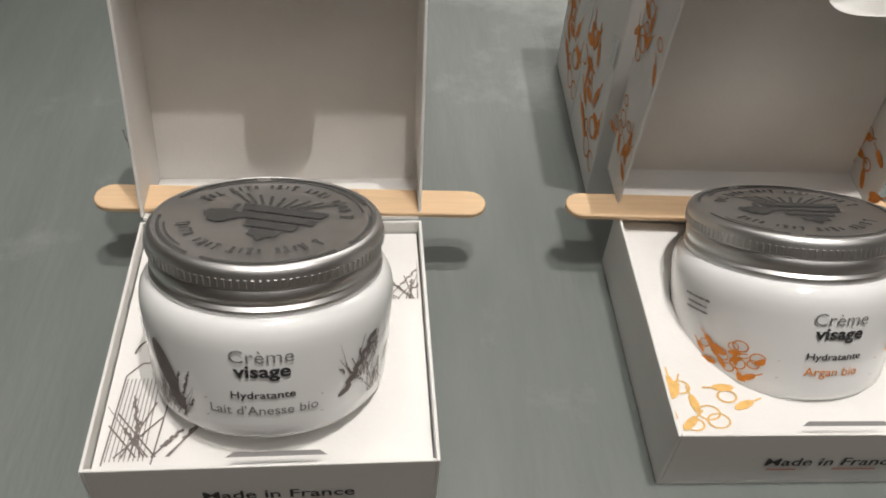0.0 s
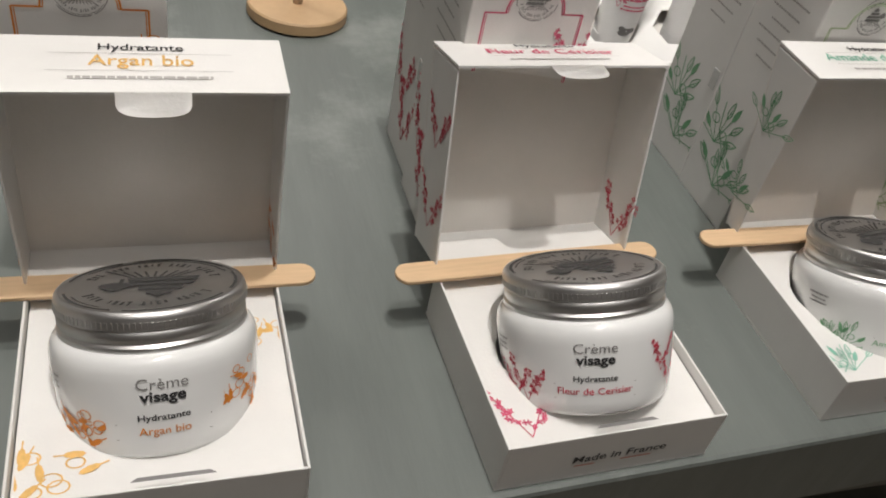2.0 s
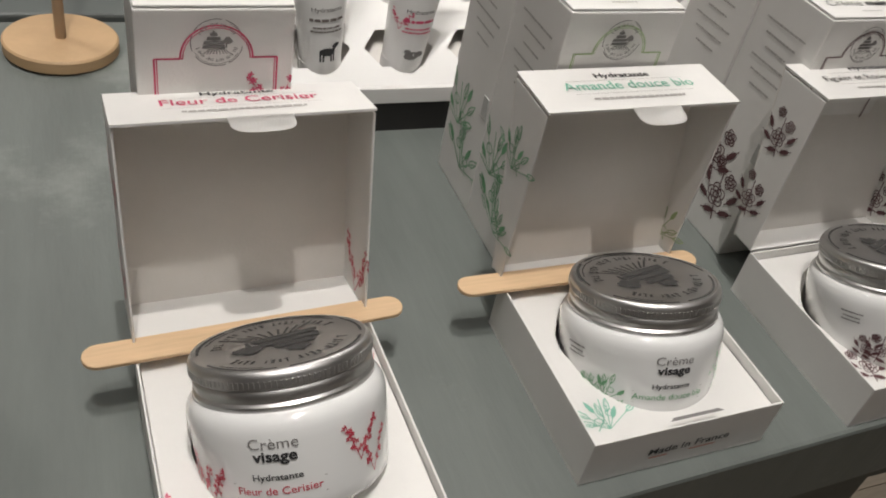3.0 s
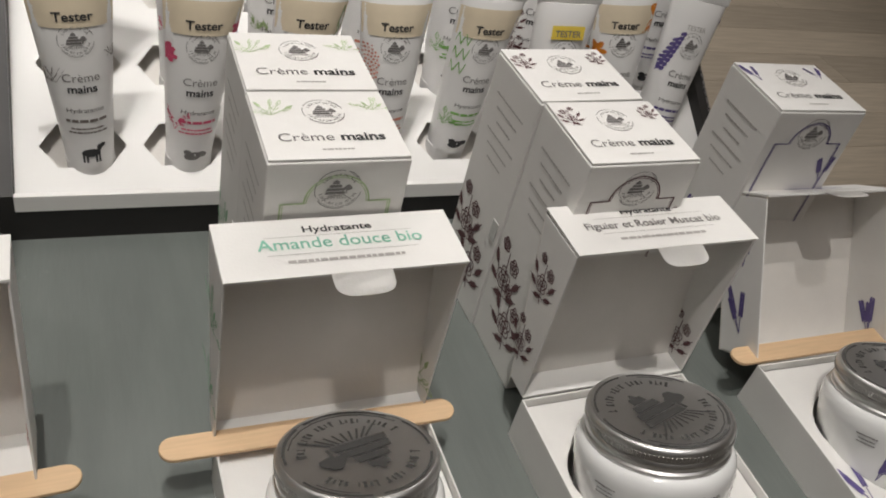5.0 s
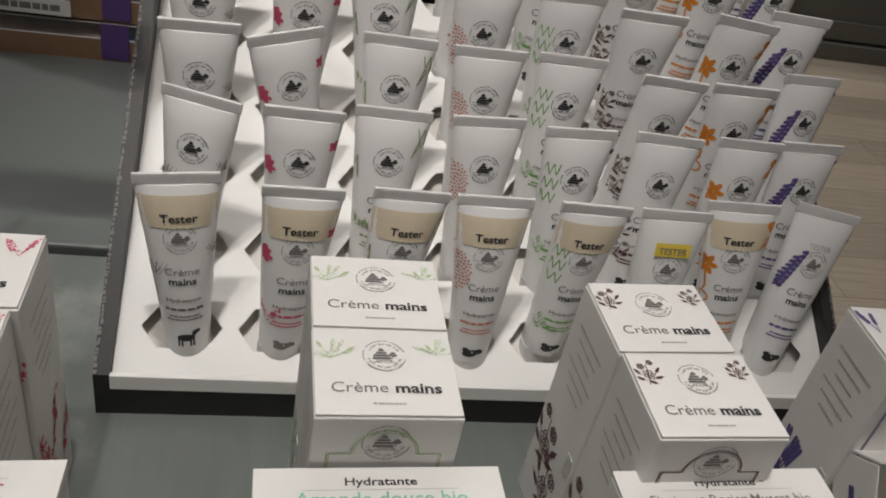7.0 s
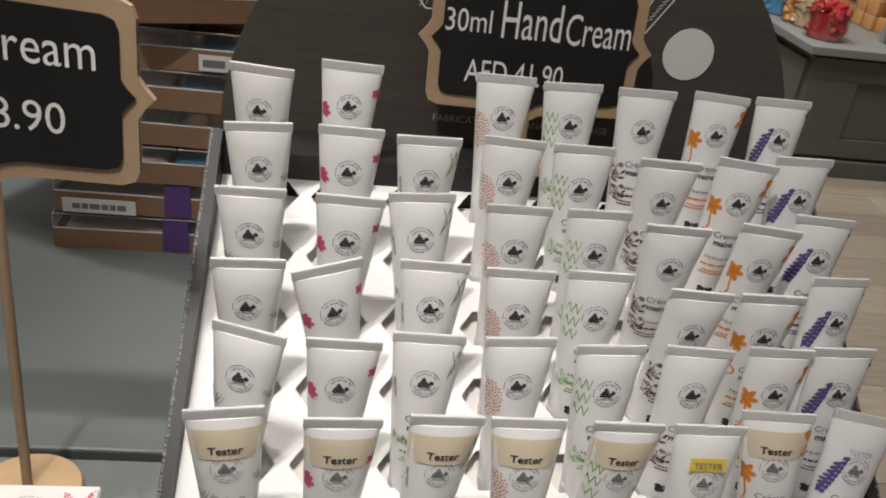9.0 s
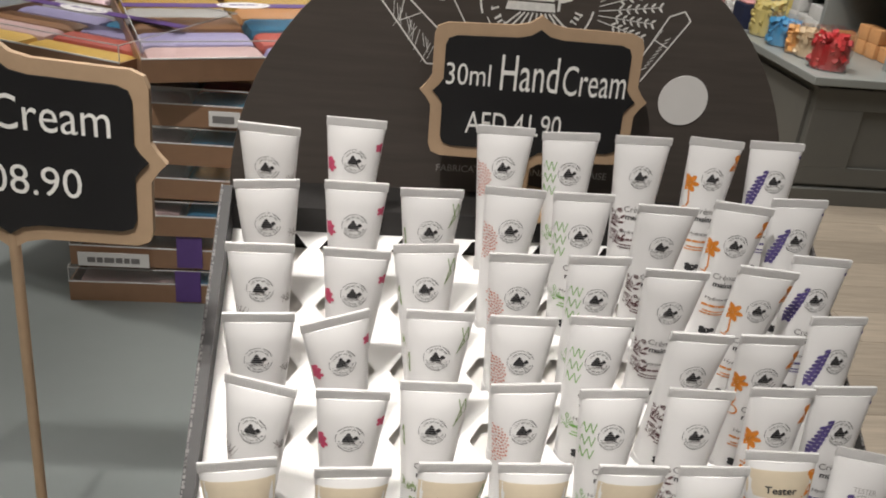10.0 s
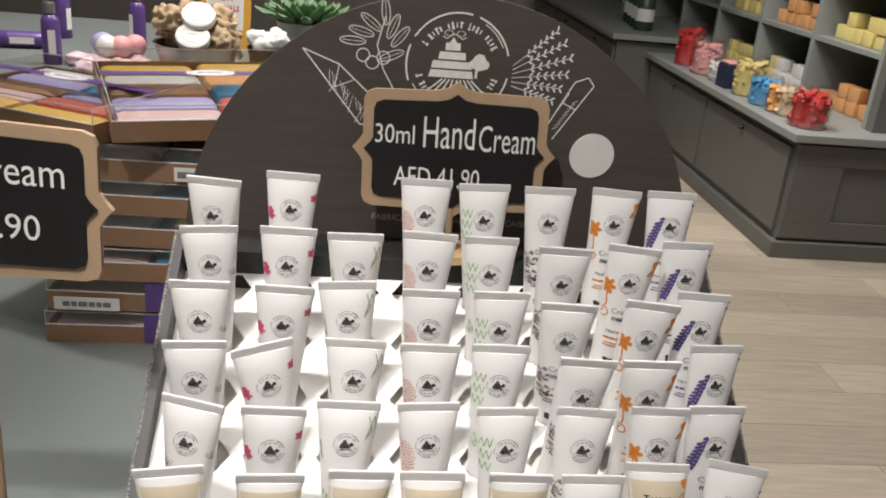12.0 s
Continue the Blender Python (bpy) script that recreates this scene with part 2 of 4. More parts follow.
class Print:
    """Flat printed shapes in (u, v) metres, laid on a surface later."""

    def __init__(self):
        self.v, self.f = [], []

    def poly(self, pts):
        k = len(self.v)
        self.v += pts
        self.f.append(tuple(range(k, k + len(pts))))
        return self

    def disc(self, u, v, a, b=None, rot=0.0, n=10):
        b = b or a
        c, s = math.cos(rot), math.sin(rot)
        return self.poly([(u + a * math.cos(t) * c - b * math.sin(t) * s, v + a * math.cos(t) * s + b * math.sin(t) * c)
                          for t in (2 * math.pi * i / n for i in range(n))])

    def line(self, u0, v0, u1, v1, w):
        d = math.hypot(u1 - u0, v1 - v0) or 1
        nx, ny = -(v1 - v0) / d * w / 2, (u1 - u0) / d * w / 2
        return self.poly([(u0 + nx, v0 + ny), (u0 - nx, v0 - ny), (u1 - nx, v1 - ny), (u1 + nx, v1 + ny)])

    def path(self, pts, w):
        for (a, b), (c, d) in zip(pts, pts[1:]):
            self.line(a, b, c, d, w)
        return self

    def arc(self, u, v, r, w, a0=0, a1=360, n=24, sq=1.0):
        p = [(radians(a0 + (a1 - a0) * i / n)) for i in range(n + 1)]
        for s, t in zip(p, p[1:]):
            self.poly([(u + (r + k) * math.cos(q), v + sq * (r + k) * math.sin(q)) for q, k in ((s, -w / 2), (s, w / 2), (t, w / 2), (t, -w / 2))])
        return self

    def text(self, body, u, v, size, bold=0.0, wide=1.0, slant=0.0):
        vs, fs = glyphs(body, bold)
        k = len(self.v)
        self.v += [(u + (x * wide + slant * y) * size, v + y * size) for x, y in vs]
        self.f += [tuple(i + k for i in f) for f in fs]
        return self

    def bars(self, u, v, width, h, rng, gap=0.35):
        """Unreadable writing: a broken line of small bars."""
        x = u - width / 2
        while x < u + width / 2:
            w = min(h * rng.uniform(0.8, 3.0), u + width / 2 - x)
            self.line(x, v, x + w, v, h)
            x += w + h * gap
        return self

    def emblem(self, u, v, r):
        """A round badge: broken rings and a ring of letter strokes round a tiered tower, a tree and furrows."""
        for a0, a1 in ((15, 70), (78, 150), (160, 200), (215, 290), (298, 350)):
            self.arc(u, v, r, r * .035, a0, a1, 8)
        for a0, a1 in ((25, 60), (205, 330)):
            self.arc(u, v, r * .94, r * .02, a0, a1, 8)
        for k in range(60):
            a = 6 * k
            if 30 <= a <= 150 or 195 <= a <= 345:
                if k % 5 == 4:
                    continue
                h = r * (.05, .07, .045, .06)[k % 4]
                c, q = math.cos(radians(a)), math.sin(radians(a))
                self.line(u + (r * .77 - h) * c, v + (r * .77 - h) * q, u + (r * .77 + h) * c, v + (r * .77 + h) * q, r * (.034, .024, .042)[k % 3])
                if k % 2:
                    self.arc(u, v, r * (.72, .82)[k % 3 == 0], r * .024, a - 3, a + 2, 1)
        for i in range(4):
            w, z = r * (.44, .4, .27, .15)[i], v - r * .24 + i * r * .175
            c = u - r * .12
            self.poly([(c - w, z), (c + w, z), (c + w * .92, z + r * .145), (c - w * .92, z + r * .145)])
        self.poly([(u - r * .2, v + r * .42), (u - r * .04, v + r * .42), (u - r * .12, v + r * .54)])
        for dx, dy, q in ((.42, .13, .13), (.32, .06, .1), (.52, .05, .1), (.43, .02, .1)):
            self.disc(u + r * dx, v + r * dy, r * q, n=7)
        self.line(u + r * .37, v - r * .22, u + r * .37, v + r * .05, r * .05)
        for k in range(-4, 5):
            self.line(u + k * r * .07, v - r * .27, u + k * r * .135, v - r * .5, r * .032)
        return self

    def lay(self, name, mat, parent, where, label=""):
        me = bpy.data.meshes.new(name)
        # each shape a hair above the last, so that none share a plane
        co, e = [None] * len(self.v), 1e-4
        for k, f in enumerate(self.f):
            u, v = self.v[f[0]]
            o = where(u, v)
            n = (where(u + e, v) - o).cross(where(u, v + e) - o)
            n = n.normalized() * ((k % 40) * 3e-6) if n.length > 0 else n
            for i in f:
                co[i] = where(*self.v[i]) + n
        me.from_pydata([q if q is not None else where(*p) for q, p in zip(co, self.v)], [], self.f)
        me.materials.append(mat)
        ob = new(name, me)
        ob.parent = parent
        if label:
            tagged(ob, label)
        if name in ("print", "small_print", "badge"):
            tagged(ob, kind="stuff")
        return ob


def plane_map(o, U, V):
    o, U, V = Vector(o), Vector(U), Vector(V)
    return lambda u, v: o + U * u + V * v


def sprig(p, rng, u, v, size, kind):
    """Hand-drawn plant ornament of about the given size, growing up from (u, v)."""
    if kind in ("lavender",):
        for k in range(3):
            a = radians(90 + rng.uniform(-28, 28))
            L = size * rng.uniform(0.8, 1.2)
            e = (u + L * math.cos(a), v + L * math.sin(a))
            p.line(u, v, *e, size * .025)
            for j in range(12):
                t = 0.45 + .55 * j / 11
                for s in (-1, 1):
                    p.disc(u + (e[0] - u) * t + s * size * .045 * math.sin(a), v + (e[1] - v) * t - s * size * .045 * math.cos(a), size * .05, size * .028, a + s * .7, 6)
    elif kind in ("argan", "amber", "olive"):
        for k in range(5):
            cu, cv = u + rng.uniform(-.5, .5) * size, v + rng.uniform(0, .9) * size
            p.arc(cu, cv, size * rng.uniform(.1, .17), size * .03, 0, 360, 12, 0.75)
        for k in range(7):
            a = rng.uniform(0, math.pi)
            cu, cv = u + rng.uniform(-.6, .6) * size, v + rng.uniform(0, .7) * size
            p.disc(cu, cv, size * .17, size * .065, a, 8)
            p.line(cu, cv, cu + size * .3 * math.cos(a), cv + size * .3 * math.sin(a), size * .025)
    elif kind in ("cherry", "pink", "coral"):
        # a forked twig with small clustered florets
        for s in (-1, 1):
            a = radians(90 + s * rng.uniform(22, 34))
            L = size * rng.uniform(.9, 1.15)
            e = (u + L * math.cos(a), v + L * math.sin(a))
            p.line(u, v, *e, size * .022)
            for k in range(15):
                t = .3 + .7 * k / 14
                cu = u + (e[0] - u) * t + rng.uniform(-.12, .12) * size
                cv = v + (e[1] - v) * t + rng.uniform(-.08, .08) * size
                for j in range(4):
                    b = j * 1.57 + k
                    p.disc(cu + size * .036 * math.cos(b), cv + size * .036 * math.sin(b), size * .034, size * .02, b, 6)
    elif kind == "fig":
        # an open rose in outline with veined leaves on a stem
        p.path([(u - size * .1, v), (u, v + size * .35), (u + size * .05, v + size * .9)], size * .025)
        for k, (du, dv) in enumerate(((.02, .42), (-.16, .78), (.2, .95))):
            cu, cv, q = u + du * size, v + dv * size, size * (.2, .13, .11)[k]
            for n in range(3):
                for j in range(5):
                    p.arc(cu + q * (.62 - .25 * n) * math.cos(j * 1.26 + n), cv + q * (.62 - .25 * n) * math.sin(j * 1.26 + n), q * (.42 - .1 * n), size * .022, j * 72 - 100 + n * 57, j * 72 + 100 + n * 57, 7)
        for du, dv, a in ((.32, .3, .3), (.36, .62, .9), (-.3, .25, 2.6), (-.34, .55, 2.2), (.05, .1, -.4)):
            cu, cv, c, q = u + du * size, v + dv * size, math.cos(a), math.sin(a)
            p.disc(cu, cv, size * .14, size * .05, a, 10)
            p.line(cu - .2 * size * c, cv - .2 * size * q, cu + .2 * size * c, cv + .2 * size * q, size * .018)
            for j in range(4):
                x, y = cu + (.05 * j - .08) * size * c, cv + (.05 * j - .08) * size * q
                p.line(x + .07 * size * q, y - .07 * size * c, x - .07 * size * q, y + .07 * size * c, size * .014)
    elif kind == "donkey":
        for k in range(12):
            a = radians(90 + rng.uniform(-50, 50))
            L = size * rng.uniform(.4, 1.1)
            s = u + rng.uniform(-.35, .35) * size
            p.line(s, v, s + L * math.cos(a), v + L * math.sin(a), size * .022)
            if k % 2:
                for j in range(5):
                    t = .5 + .1 * j
                    p.disc(s + L * t * math.cos(a), v + L * t * math.sin(a), size * .06, size * .022, a + (.6 if j % 2 else -.6), 6)
    else:
        # almond leaves with a midrib, and round fruit in outline
        p.path([(u - size * .25, v + size * .1), (u, v + size * .35), (u + size * .1, v + size * .8)], size * .02)
        for k in range(7):
            a = radians(20 + 24 * k + rng.uniform(-12, 12))
            L = size * rng.uniform(.4, .8)
            cu, cv = u + L * math.cos(a), v + size * .1 + L * math.sin(a)
            c, q, g, w = math.cos(a), math.sin(a), size * .17, size * .06
            rim = [(cu + g * x * c - w * y * q, cv + g * x * q + w * y * c) for x, y in ((-1, 0), (-.4, .9), (.3, .8), (1, 0), (.3, -.8), (-.4, -.9), (-1, 0))]
            if k % 3 == 1:
                p.poly(rim[:-1])
            else:
                p.path(rim, size * .02)
                for j in range(3):
                    p.line(cu + (j - 1) * g * .4 * c, cv + (j - 1) * g * .4 * q, cu + ((j - 1) * .4 + .35) * g * c - w * .6 * q, cv + ((j - 1) * .4 + .35) * g * q + w * .6 * c, size * .014)
            p.line(u, v + size * .1, cu, cv, size * .016)
        for du, dv in ((-.15, .3), (.18, .45)):
            p.arc(u + du * size, v + dv * size, size * .1, size * .022, 0, 360, 10, .8)
    return p


# ---- the large structure ----
T = 0.9          # height of the table tops


structure("wall_back", B(-4.0, 5.6, 8.4, 8.6, 0, 3.0), M_WALL, "plain painted shop wall behind the tables", "wall")
# front and side walls and ceiling are unseen, added to close the room
structure("wall_front", B(-4.0, 5.6, -3.2, -3.0, 0, 3.0), M_WALL, "plain painted shop wall", "wall")
structure("wall_left", B(-4.2, -4.0, -3.2, 8.6, 0, 3.0), M_WALL, "plain painted shop wall", "wall")
structure("wall_right", B(5.6, 5.8, -3.2, 8.6, 0, 3.0), M_WALL, "plain painted shop wall", "wall")
structure("ceiling", B(-4.2, 5.8, -3.2, 8.6, 3.0, 3.1), M_CEIL, "plain white shop ceiling", "ceiling")
floor = structure("floor", B(-4.2, 5.8, -3.2, 8.6, -0.1, -0.004), M_GAP, "light oak plank floor of the shop", "floor")


def display_table(name, x0, x1, y0, y1, mat, label, skew=0.0):
    """A painted table: a thick top on an apron and square legs."""
    t = thing(name, label, "table")
    top = B(x0, x1, y0, y1, T - 0.045, T, 0.002)
    for v in top.verts:
        if v.co.y < (y0 + y1) / 2:
            v.co.y += skew * v.co.x
    part("tabletop", top, mat, t)
    part("apron", B(x0 + .04, x1 - .04, y0 + .075, y1 - .002, T - 0.16, T - 0.045), M_APRON, t)
    for lx in (x0 + .05, x1 - .13):
        for ly in (y0 + .085, y1 - .13):
            part("leg", B(lx, lx + .08, ly, ly + .08, 0, T - 0.16, 0.003), M_APRON, t)
    return t


display_table("display_table", -1.3, 0.705, -0.0095, 0.368, M_TABLE, "grey-green painted wooden display table with worn brushed top", 0.045)
display_table("display_table", -1.6, 0.70, 0.376, 2.7, M_TABLE_PALE, "pale grey painted display table behind the front one")


# ---- cream boxes with jars on the front table ----
W, DEEP, RIM, LID = 0.0835, 0.083, 0.0235, 0.028
KINDS = ("donkey", "argan", "cherry", "almond", "fig", "lavender")
SECOND = {"donkey": "donkey", "argan": "amber", "cherry": "pink", "almond": "teal", "fig": "fig", "lavender": "lavender"}
LINES = {"donkey": ["Lait d'Anesse bio"], "argan": ["Argan bio"], "cherry": ["Fleur de Cerisier"], "almond": ["Amande douce bio"],
         "fig": ["Figuier et Rosier Muscat bio"], "lavender": ["Lavande bio"]}
LOOKS = {"donkey": "taupe wheat drawing", "argan": "orange argan fruit drawing", "cherry": "red cherry blossom drawing",
         "almond": "green almond leaf drawing", "fig": "plum fig and rose drawing", "lavender": "violet lavender drawing"}
TH = 0.0009


def cream_box(kind, m, lean, seed, hole, foot):
    """A hinged card box, open: a shallow tray, and the lid standing up behind it with its front wall on top."""
    rng = random.Random(seed)
    ink, ink2 = INKS[kind], INKS[SECOND[kind]]
    t = thing("cream_box", "open white card cream box with " + LOOKS[kind].replace(" drawing", " print"), "box", "cream boxes along the table edge", m)
    part("tray_base", B(-W / 2, W / 2, 0, DEEP, 0, 0.001), M_CARD, t)
    for s in (-1, 1):
        x0, x1 = sorted((s * W / 2, s * (W / 2 - TH)))
        part("tray_side", B(x0, x1, 0, DEEP, 0.001, RIM, .0003), M_CARD, t)
    part("tray_front", B(-W / 2 + TH, W / 2 - TH, 0, TH, 0.001, RIM, .0003), M_CARD, t)
    part("tray_back", B(-W / 2 + TH, W / 2 - TH, DEEP - TH, DEEP, 0.001, RIM, .0003), M_CARD, t)
    # the insert: a card with a round hole that holds the jar, lower than the rim
    ins = bmesh.new()
    zi, n = RIM - 0.0045, 40
    outer, inner = [], []
    for i in range(n):
        a = 2 * math.pi * i / n
        c, s = math.cos(a), math.sin(a)
        k = 1 / max(abs(c), abs(s))
        outer.append(ins.verts.new((c * k * (W / 2 - TH * 1.5), DEEP / 2 + s * k * (DEEP / 2 - TH * 1.5), zi)))
        inner.append(ins.verts.new((hole[0] + c * .0308, hole[1] + s * .0240, zi)))
    for i in range(n):
        ins.faces.new((outer[i], outer[(i + 1) % n], inner[(i + 1) % n], inner[i]))
    part("insert", ins, M_CARD, t)
    # drawings on the insert
    flat = plane_map((0, 0, zi + .0002), (1, 0, 0), (0, 1, 0))
    p = Print()
    sprig(p, rng, -W / 2 + .012, .006, .019, kind)
    if kind == "donkey":
        p.path([(-.0385, .004), (-.037, .03), (-.0335, .034), (-.0275, .034), (-.0245, .03), (-.027, .004)], .0004)
        for k in range(9):
            p.line(-.0378 + k * .0011, .005, -.0364 + k * .001, .029, .00022)
        p.arc(-.031, .037, .005, .0005, 0, 180)
    p.v = [(min(max(u, -W / 2 + .002), W / 2 - .002), v) for u, v in p.v]
    p.lay("print", ink2, t, flat)
    p = Print()
    sprig(p, rng, W / 2 - .006, .055, .015, kind)
    p.v = [(min(max(u, -W / 2 + .002), W / 2 - .002), v) for u, v in p.v]
    p.lay("print", ink2, t, flat)
    # tuck slot, its shaded opening painted flat, and words on the front wall
    Print().poly([(-.012, -.0005), (.012, -.0005), (.010, .0009), (-.010, .0009)]).lay("tuck_slot_shade", M_GREYINK, t, plane_map((.003, .003, RIM - .0001 + .0004), (1, 0, 0), (0, 1, 0)))
    fr = plane_map((0, -.0003, 0), (1, 0, 0), (0, 0, 1))
    p = Print().text("Made in France", .003, .0095, .0052, .012, 1.15)
    p.lay("writing", M_INK, t, fr)
    Print().line(-.014, .0075, -.006, .0075, .0006).line(.004, .0075, .016, .0075, .0006).lay("underline", INKS["coral"], t, fr)
    # lid: hinged at the tray's back rim; its old top is the upright panel
    hinge = pose(0, DEEP, RIM, -lean, 0, 0)
    h = 0.080

    def slope(bm):
        for v in bm.verts:
            if v.co.y > LID / 2:
                v.co.y -= (LID - foot) * (1 - v.co.z / h)
        return bm
    lo = part("lid_panel", slope(B(-W / 2, W / 2, LID - TH, LID, 0, h, .0003)), M_CARD_IN, t, "upright open lid with grey-white inside")
    lo.matrix_basis = hinge
    so = part("lid_back", B(-W / 2 + TH, W / 2 - TH, .0005, foot - TH, 0, TH), M_CARD, t)
    so.matrix_basis = hinge
    for s in (-1, 1):
        # side walls, a little longer towards the flap
        x0, x1 = sorted((s * W / 2, s * (W / 2 - TH)))
        so = part("lid_side", slope(B(x0, x1, .0008, LID - TH, TH, h - TH, .0003)), M_CARD, t)
        so.matrix_basis = hinge
    top = bmesh.new()
    box(top, -W / 2, W / 2, 0, LID, h - TH + .001, h + .001)
    fl = part("front_flap", top, M_CARD, t)
    fl.matrix_basis = hinge
    # tongue that hangs from the flap's edge
    tong = bmesh.new()
    pts = [(-.0105 + .003, 0)] + [(.003 + .0105 * math.copysign(abs(math.cos(a)) ** .7, math.cos(a)), -.0108 * math.sin(a) ** .4 if math.sin(a) > 0 else 0) for a in [math.pi * (1 - i / 12) for i in range(13)]]
    vs = [tong.verts.new((x, z * .86, h + .0012 + z * .18)) for x, z in pts[1:]]
    tong.faces.new(vs)
    bmesh.ops.solidify(tong, geom=tong.faces[:], thickness=.0006)
    to = part("tongue", tong, M_CARD, t)
    to.matrix_basis = hinge
    upm = plane_map((0, LID, h + .0013), (1, 0, 0), (0, 1, 0))
    p = Print().text("Hydratante", 0, -.0075, .0045, .012, 1.2)
    w1 = p.lay("writing", M_INK, t, upm)
    size = .0075 if len(LINES[kind][0]) < 20 else .0056
    p = Print().text(LINES[kind][0], 0, -.0152, size, .006, 1.0)
    w2 = p.lay("writing", INKS[{"almond": "teal", "argan": "amber", "cherry": "pink"}.get(kind, kind)] if kind not in ("fig", "donkey") else M_GREYINK, t, upm)
    p = Print().line(-.026, -.0092, .026, -.0092, .0002).line(-.026, -.0178, .026, -.0178, .0002)
    p.bars(0, -.0212, .04, .0013, rng)
    w3 = p.lay("small_print", M_PALEINK, t, upm)
    for w in (w1, w2, w3):
        w.matrix_basis = hinge
    # drawing at the lid's lower right, inside the side wall, and on its outer left side
    p = sprig(Print(), rng, .012, .003, .021, kind)
    q = p.lay("print", INKS["olive"] if kind == "almond" else ink, t, plane_map((W / 2 - TH - .0003, 0, 0), (0, 1, 0), (0, 0, 1)))
    q.matrix_basis = hinge
    p = Print()
    for v0 in (.012, .045):
        sprig(p, rng, .014, v0, .02, kind)
    q = p.lay("print", ink, t, plane_map((-W / 2 - .0003, 0, 0), (0, 1, 0), (0, 0, 1)))
    q.matrix_basis = hinge
    return t


JR, LR = 0.0316, 0.0283


def jar_profile():
    return [(r, z * .963) for r, z in [(JR * .85, 0), (JR * .9, .0006), (JR * .935, .0024), (JR * .95, .006), (JR * .975, .016), (JR * .995, .026), (JR * .995, .029), (JR * .98, .0315), (JR * .945, .0335), (JR * .9, .0345), (JR * .86, .0347)]]


def cream_jar(kind, m, turn, seed, spin=4):
    """A white jar with a screw lid of brushed aluminium."""
    rng = random.Random(seed)
    t = thing("cream_jar", "white cream jar with " + LOOKS[kind] + " and aluminium lid", "jar", "cream jars in boxes", m)
    part("jar_body", lathe(jar_profile(), 64), M_PORCELAIN, t, smooth=True)
    lid = [(LR * .97, .0325), (LR * .99, .0327), (LR * 1.01, .0334), (LR * 1.01, .0348), (LR * .985, .0356), (LR * .985, .0362), (LR * 1.0, .0369), (LR, .0388), (LR * .985, .0395), (LR * 1.008, .0402),
           (LR * 1.012, .0436), (LR * 1.0, .0446), (LR * .98, .0453), (LR * .955, .0455), (LR * .94, .0452)]
    part("screw_lid", lathe(lid, 72), M_ALU, t, "brushed aluminium screw lid", smooth=True)
    kn = bmesh.new()
    for i in range(110):
        a = 2 * math.pi * i / 110
        box(kn, LR * 1.003, LR * 1.022, -.0003, .0003, .0406, .0427, m=Matrix.Rotation(a, 4, "Z"))
    part("knurling", kn, M_ALU, t)
    e = Print().emblem(0, 0, LR * .9).arc(0, 0, LR * .92, .0003, 200, 340)
    a = radians(turn)
    e.v = [(u * math.cos(a) - v * math.sin(a), u * math.sin(a) + v * math.cos(a)) for u, v in e.v]
    e.lay("badge", M_LIDINK, t, plane_map((0, 0, .0454), (1, 0, 0), (0, 1, 0)))

    def wrap(off, r=JR):
        def lay_on(u, v):
            q = r * (.945 + .05 * min(max((v - .004) / .021, 0), 1)) + .0003
            return Vector((math.sin(u / r + off) * q, -math.cos(u / r + off) * q, v))
        return lay_on
    w = wrap(radians(spin))
    Print().text("Crème", 0, .0235, .0049, -.004, 1.08).lay("writing", M_GREYINK, t, w)
    Print().text("visage", 0, .0196, .0047, .028, 1.15).lay("writing", M_INK, t, w)
    Print().text("Hydratante", 0, .0135, .0028, .015, 1.2).lay("writing", M_INK, t, w)
    ln = LINES[kind][0]
    Print().text(ln, 0, .0088, .0035 if len(ln) < 20 else .0025, .004, 1.1).lay("writing", M_GREYINK if kind == "donkey" else INKS[kind], t, w)
    Print().line(-.0145, .0122, .0145, .0122, .0002).line(-.0145, .0072, .0145, .0072, .0002).lay("rule", M_PALEINK, t, w)
    p = Print()
    sprig(p, rng, -.0255, .004, .0145, kind)
    sprig(p, rng, -.031, .0045, .012, kind)
    p.v = [(min(u, -.0175), v) for u, v in p.v]
    p.v = [(u, min(max(v, .004), .0275)) for u, v in p.v]
    if kind == "donkey":
        p.disc(-.0265, .0165, .0075, .0032, 2.05, 14).disc(-.0235, .0095, .0042, .0022, 2.2, 12)
    p.lay("print", INKS[kind], t, w)
    p = Print()
    if kind == "donkey":
        for k in range(9):
            p.disc(.0205 + k * .0011, .0105 + k * .0015, .0024, .0009, .9 + (.5 if k % 2 else -.5), 7)
    sprig(p, rng, .027, .0125, .013, kind)
    sprig(p, rng, .033, .006, .012, kind)
    p.v = [(max(u, .0185), v) for u, v in p.v]
    p.v = [(u, min(max(v, .004), .0275)) for u, v in p.v]
    p.lay("print", INKS[kind], t, w)
    Print().bars(-.039, .024, .009, .0007, rng).bars(-.039, .022, .007, .0006, rng).bars(-.039, .0203, .008, .0006, rng).lay("small_print", M_GREYINK, t, w)
    return t


